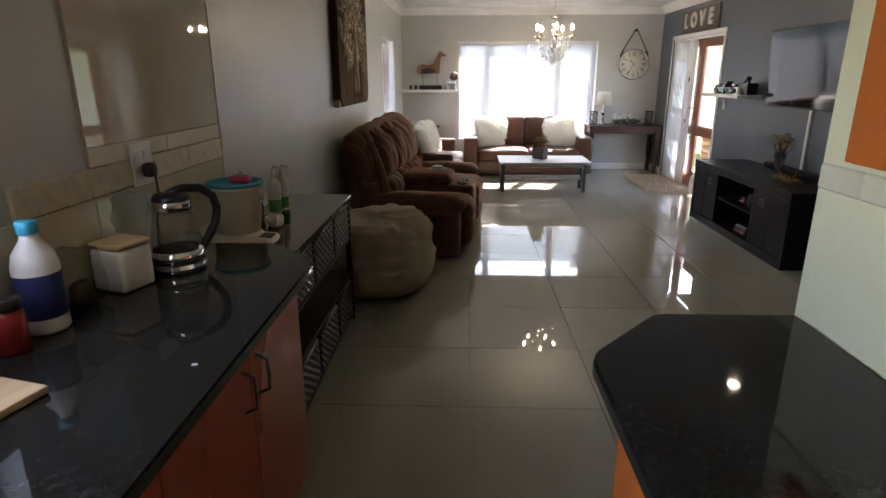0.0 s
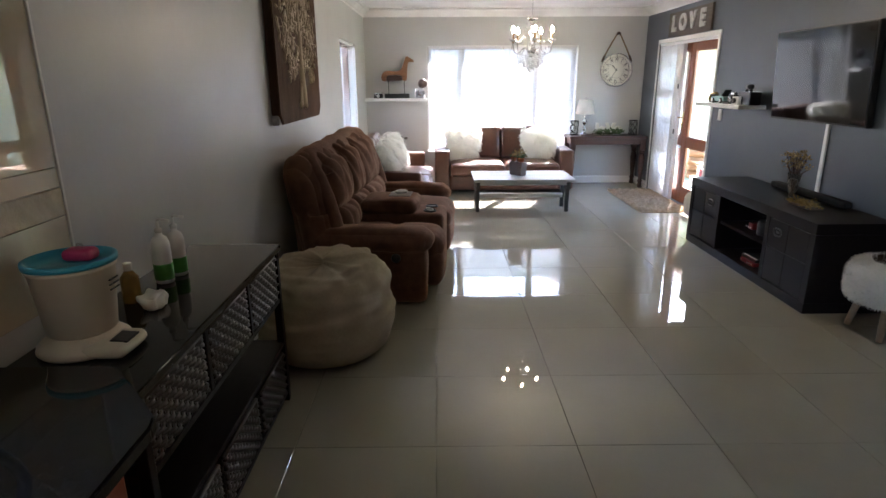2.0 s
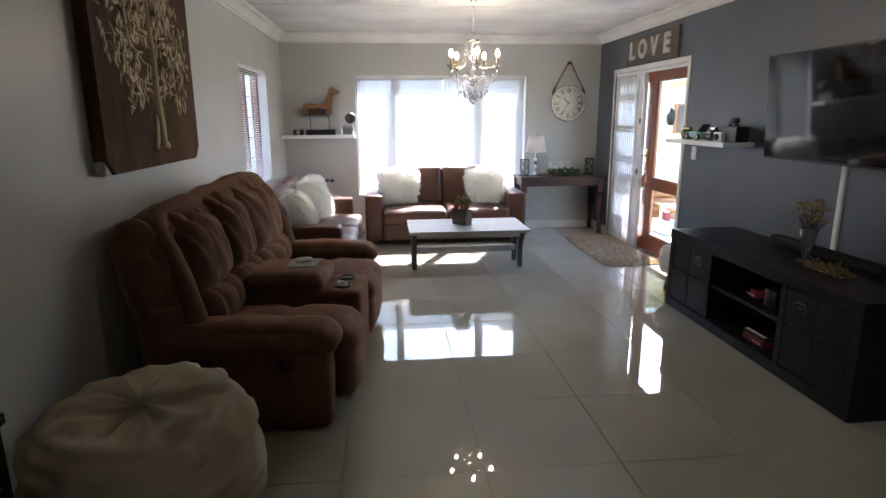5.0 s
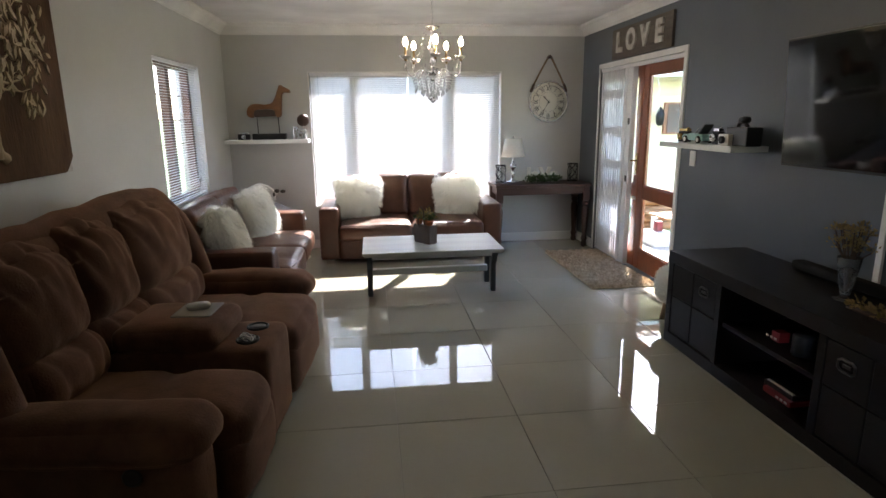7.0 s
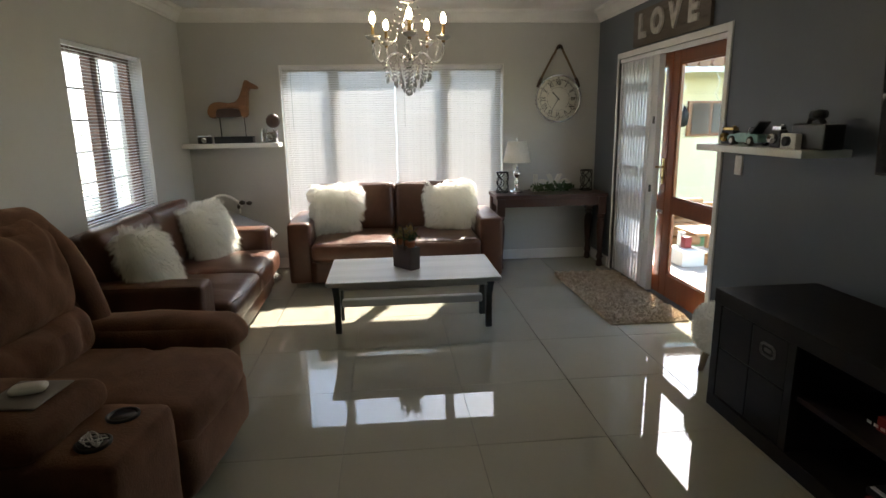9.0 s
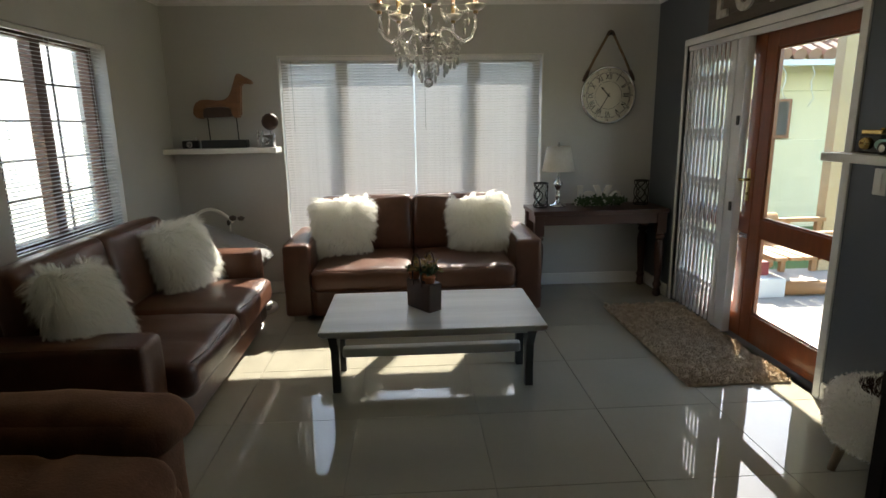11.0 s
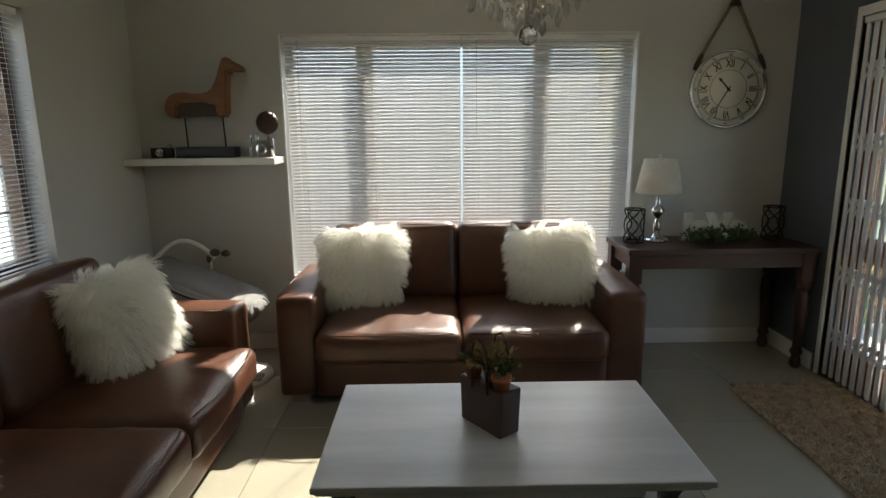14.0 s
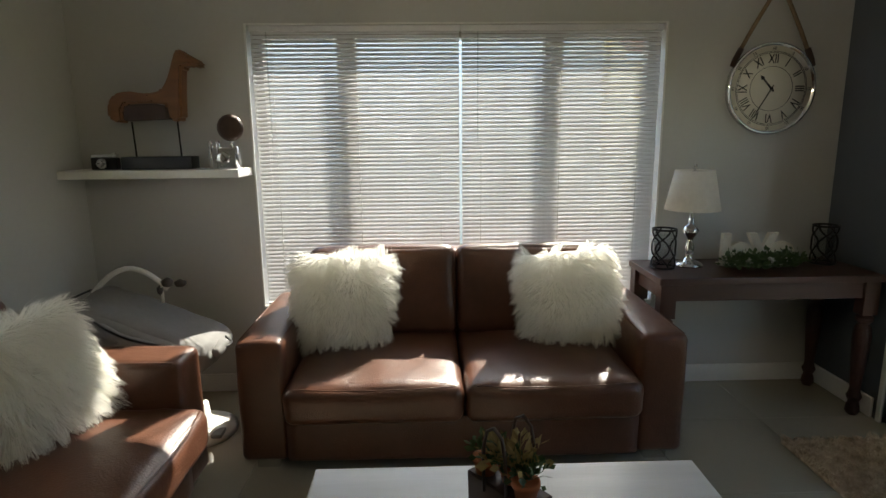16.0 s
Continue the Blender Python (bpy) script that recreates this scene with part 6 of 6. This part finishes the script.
# ---- ottomans ----
def ottoman(m, label):
    ot = thing("fur_ottoman", m, label, "ottoman", "fur ottomans")
    bm = add_lathe(bmesh.new(), [(0.20, 0.205), (0.235, 0.215), (0.255, 0.25), (0.262, 0.33), (0.255, 0.41), (0.235, 0.445), (0.19, 0.462), (0.10, 0.468), (0.001, 0.47)], (0, 0, 0), 40)
    roots = roots_on(bm, 9000, 61)
    obj("drum", bm, "fur", ot, None, True)
    tagged(obj_from("fur", fur_mesh("fur", [(p, n) for p, n in roots if p.z < 0.45 or math.hypot(p.x, p.y) > 0.12], 0.02, 0.0016, 0.35, 62, 0.45), "fur", ot), kind="stuff")
    tagged(obj_from("fur_patch", fur_mesh("fur_patch", [(p, n) for p, n in roots if p.z >= 0.45 and math.hypot(p.x, p.y) <= 0.14], 0.03, 0.003, 0.4, 63, 0.4), "suede_dark", ot), kind="stuff")
    for k in range(4):
        a = math.pi / 4 + k * math.pi / 2
        tube("leg", [(0.15 * math.cos(a), 0.15 * math.sin(a), 0.24), (0.20 * math.cos(a), 0.20 * math.sin(a), 0.0)], 0.026, "driedmat", ot, 10, 0.7)


ottoman(Matrix.Translation((2.83, 5.17, 0)), "round white fluffy ottoman with brown patch on wooden legs")
ottoman(Matrix.Translation((2.80, 7.65, 0)) @ Matrix.Diagonal((0.88, 0.88, 0.88, 1)), "round white fluffy ottoman between media unit and door")

# ---- outside ----
structure(box("ground", (-900, -900, -0.45), (900, 900, -0.12), "grass", bevel=0), "lawn")
structure(box("pavement", (XR + 0.22, 3.0, -0.12), (5.2, 11.1, -0.03), "paving", bevel=0.005), "paved porch floor")
structure(box("pavement_west", (-3.6, 5.0, -0.12), (XL - 0.35, YB + 0.21, -0.042), "paving", bevel=0.005), "paved side passage")
structure(box("wall_boundary_west", (-3.9, 2.0, -0.12), (-3.62, 16.0, 2.9), "whitewall", bevel=0), "white painted boundary wall")
structure(box("eave_north", (XL - 0.5, YB + 0.451, 2.45), (XR + 0.6, YB + 0.70, 2.72), "white", bevel=0.005), "white eave and fascia over the window")
structure(box("wall_boundary_north", (-2.4, 14.6, -0.12), (2.9, 14.85, 2.9), "yardwall", bevel=0), "white painted boundary wall behind the house")
# unseen ground, added to throw sunlight up onto the yard wall
structure(box("pavement_north", (-2.4, YB + 0.22, -0.12), (2.9, 14.6, -0.04), "paving", bevel=0.005), "unseen paving added to bounce sunlight onto the yard wall")
wing = thing("garden_house", Matrix.Translation((3.0, 13.8, -0.12)), "cream stucco outbuilding with tiled roof and shuttered window", "house")
box("wall", (0, 0, 0), (9.0, 3.2, 2.75), "stucco", wing, 0)
box("plinth_band", (0, -0.06, 0), (9.0, -0.001, 1.27), "stucco", wing, 0.006)
box("cornice_band", (0, -0.03, 1.95), (9.0, -0.0015, 2.2), "stucco", wing, 0.006)
win = new("window")
win.parent = wing
box("frame", (2.7, -0.05, 1.29), (3.35, -0.0015, 1.84), "doorwood", win, 0.004)
bm = bmesh.new()
for k in range(12):
    span(bm, (2.76, -0.07, 1.33 + 0.04 * k), (3.05, -0.0505, 1.36 + 0.04 * k))
obj("shutter_slats", bm, "plank", win)
box("sash", (3.10, -0.06, 1.34), (3.30, -0.0505, 1.80), "plank", win, 0.003)
bm = bmesh.new()
for r in range(7):
    for k in range(46):
        add_tube(bm, [(-0.2 + 0.2 * k, -0.62 + 0.32 * r, 2.37 + 0.15 * r), (-0.2 + 0.2 * k, -0.26 + 0.32 * r, 2.37 + 0.15 * r + 0.15)], 0.088, 8)
tagged(obj("roof", bm, "roof", wing), kind="stuff")
box("gutter", (-0.3, -0.66, 2.24), (9.1, -0.60, 2.31), "white", wing)
sl = thing("string_lights", Matrix.Translation((3.0, 13.8, -0.12)), "unlit white icicle string lights hanging from the eave", "lights")
rnd = random.Random(91)
tube("cord", [(0.2 + 0.3 * k, -0.65, 2.25 - 0.02 * (k % 2)) for k in range(22)], 0.006, "plastic", sl, 5)
for k in range(13):
    x, n = 0.35 + 0.48 * k + rnd.uniform(-0.08, 0.08), rnd.randint(4, 9)
    tube("strand", [(x + 0.035 * math.sin(2.1 * j + k), -0.65 + 0.02 * math.cos(j), 2.24 - 0.105 * j) for j in range(n)], 0.006, "plastic", sl, 5)
lan = thing("wall_lantern", Matrix.Translation((5.585, 13.72, 1.32)), "black outdoor wall lantern on the outbuilding", "lamp")
lathe("cage", [(0.03, 0), (0.07, 0.04), (0.085, 0.2), (0.05, 0.28), (0.0, 0.33)], "iron", lan, at=(-0.02, -0.08, 0), seg=6)
box("bracket", (-0.04, -0.03, 0.10), (0.0, 0.019, 0.2), "iron", lan)
po = thing("porch_post", Matrix.Translation((5.0, 11.05, -0.03)), "pale timber porch post", "post")
box("post", (-0.06, -0.06, 0), (0.06, 0.06, 2.6), "boardwood", po, 0.008)
structure(box("porch_roof", (XR + 0.221, 8.0, 2.57), (4.05, 11.6, 2.66), "plank", bevel=0.005), "dark timber porch roof")
kn = thing("log_bench", Matrix.Translation((4.55, 10.75, -0.03)), "varnished pine log garden bench on the porch", "bench")
for k in range(5):
    tube("log", [(-0.55, 0.25, 0.10 + 0.11 * k), (-0.1, 0.25, 0.10 + 0.11 * k)], 0.056, "log", kn, 10)
for y in (-0.45, 0.25):
    for x in (0.02, 0.34):
        box("rail_post", (x - 0.025, y - 0.025, 0), (x + 0.025, y + 0.025, 0.50), "log", kn, 0.005)
    box("hand_rail", (-0.2, y - 0.035, 0.50), (0.40, y + 0.035, 0.54), "log", kn, 0.006)
bm = bmesh.new()
for k in range(4):
    span(bm, (-0.55 + 0.13 * k, -0.5, 0.30), (-0.44 + 0.13 * k, 0.19, 0.33), 0.005)
obj("seat_slats", bm, "log", kn)
tube("foot_log", [(-0.5, -0.5, 0.06), (0.4, -0.5, 0.06)], 0.06, "log", kn, 10)
cr = thing("plastic_crate", Matrix.Translation((3.95, 10.35, -0.03)) @ Matrix.Diagonal((0.75, 0.75, 0.75, 1)), "white storage crate with papers and red packet", "crate")
box("crate", (-0.16, -0.22, 0), (0.16, 0.22, 0.22), "plastic", cr, 0.015)
box("packet", (-0.05, -0.06, 0.2205), (0.05, 0.06, 0.38), "red", cr, 0.01)
box("papers", (-0.03, 0.08, 0.2205), (0.03, 0.2, 0.42), "paper", cr, 0.004)


def tree(m, h, crown, seed, label):
    t = thing("garden_tree", m, label, "tree", "garden trees")
    rnd = random.Random(seed)
    bm = bmesh.new()
    add_tube(bm, [(0, 0, 0), (0.05, 0.02, h * 0.3), (-0.03, 0.05, h * 0.6), (0.04, 0.0, h * 0.9)], 0.13, 9, 0.35)
    ends = []
    for k in range(12):
        a, z0 = rnd.uniform(0, 6.28), h * rnd.uniform(0.4, 0.85)
        q = crown * rnd.uniform(0.5, 0.95)
        e = (q * math.cos(a), q * math.sin(a), z0 + rnd.uniform(0.2, 0.8))
        add_tube(bm, [(0, 0, z0), (e[0] * 0.5, e[1] * 0.5, z0 + 0.3), e], 0.04, 6, 0.3)
        ends += [e, (e[0] * 0.6, e[1] * 0.6, z0 + 0.4)]
    obj("trunk", bm, "bark", t, None, True)
    leaf_cluster("leaves", t, ends, 5200, 0.17, "leaf", seed + 1, 0.3)


for k, (x, h) in enumerate(((-1.6, 3.0), (-0.2, 3.2), (1.2, 2.9), (2.6, 3.1))):
    tree(Matrix.Translation((x, 16.4 + 0.3 * (k % 2), -0.12)), h, 1.3, 71 + k, "leafy green garden tree behind the wall")

# ---- kitchen wall tiles, porch paving and floor tiles ----
splash = structure(new("splashback"), "cream glossy wall tiles with travertine border")


def shared_box(name, size, bevel):
    bm = add_box(bmesh.new(), (0, 0, 0), size, bevel, 1)
    me = bpy.data.meshes.new(name)
    bm.to_mesh(me)
    bm.free()
    return me


splash.matrix_basis = TURN_W
SY1 = 3.62
z_rows = ((0.895, 1.148, "cream_tile", 0.46), (1.15, 1.237, "frieze", 0.31), (1.239, 1.298, "border", 0.46), (1.30, 1.86, "cream_tile", 0.92), (1.864, 2.412, "cream_tile", 0.92))
for z0, z1, mt, w in z_rows:
    me = shared_box("wall_tile", (0.011 if mt != "frieze" else 0.014, w - 0.0015, z1 - z0), 0.001 if mt != "frieze" else 0.003)
    y = SY1 - w / 2
    while y > YF + w / 2:
        in_window = y - w / 2 < WK[1] and y + w / 2 > WK[0] and z1 > WK[2] and z0 < WK[3]
        if not in_window:
            obj_from("wall_tile", me, mt, splash, Matrix.Translation((XL + (0.0057 if mt != "frieze" else 0.0072), y, (z0 + z1) / 2)))
        y -= w
box("edge_bead", (XL, SY1 + 0.001, 0.895), (XL + 0.016, SY1 + 0.012, 2.41), "plastic", splash, 0.003)
splash_east = structure(new("splashback_east"), "cream border tiles on the kitchen wall end")
me = shared_box("border_tile", (0.014, 0.152, 0.062), 0.005)
for k in range(14):
    obj_from("border_tile", me, "border", splash_east, Matrix.Translation((KX - 0.0072, KY - 0.09 - 0.155 * k, 1.268)))

floor_tiles = structure(new("floor_tiles"), "large polished cream porcelain floor tiles")
PIT = 0.62
me = shared_box("tile", (PIT - 0.0026, PIT - 0.0026, 0.0078), 0.0009)
for i in range(-2, 5):
    for j in range(-8, 12):
        cx, cy = (i + 0.5) * PIT, 3.417 + (j + 0.5) * PIT
        if cx < XL - 0.3 or cx > XR + 0.3 or cy < YF - 0.3 or cy > YB + 0.3:
            continue
        obj_from("tile", me, "tile", floor_tiles, Matrix.Translation((cx, cy, -0.0039)))
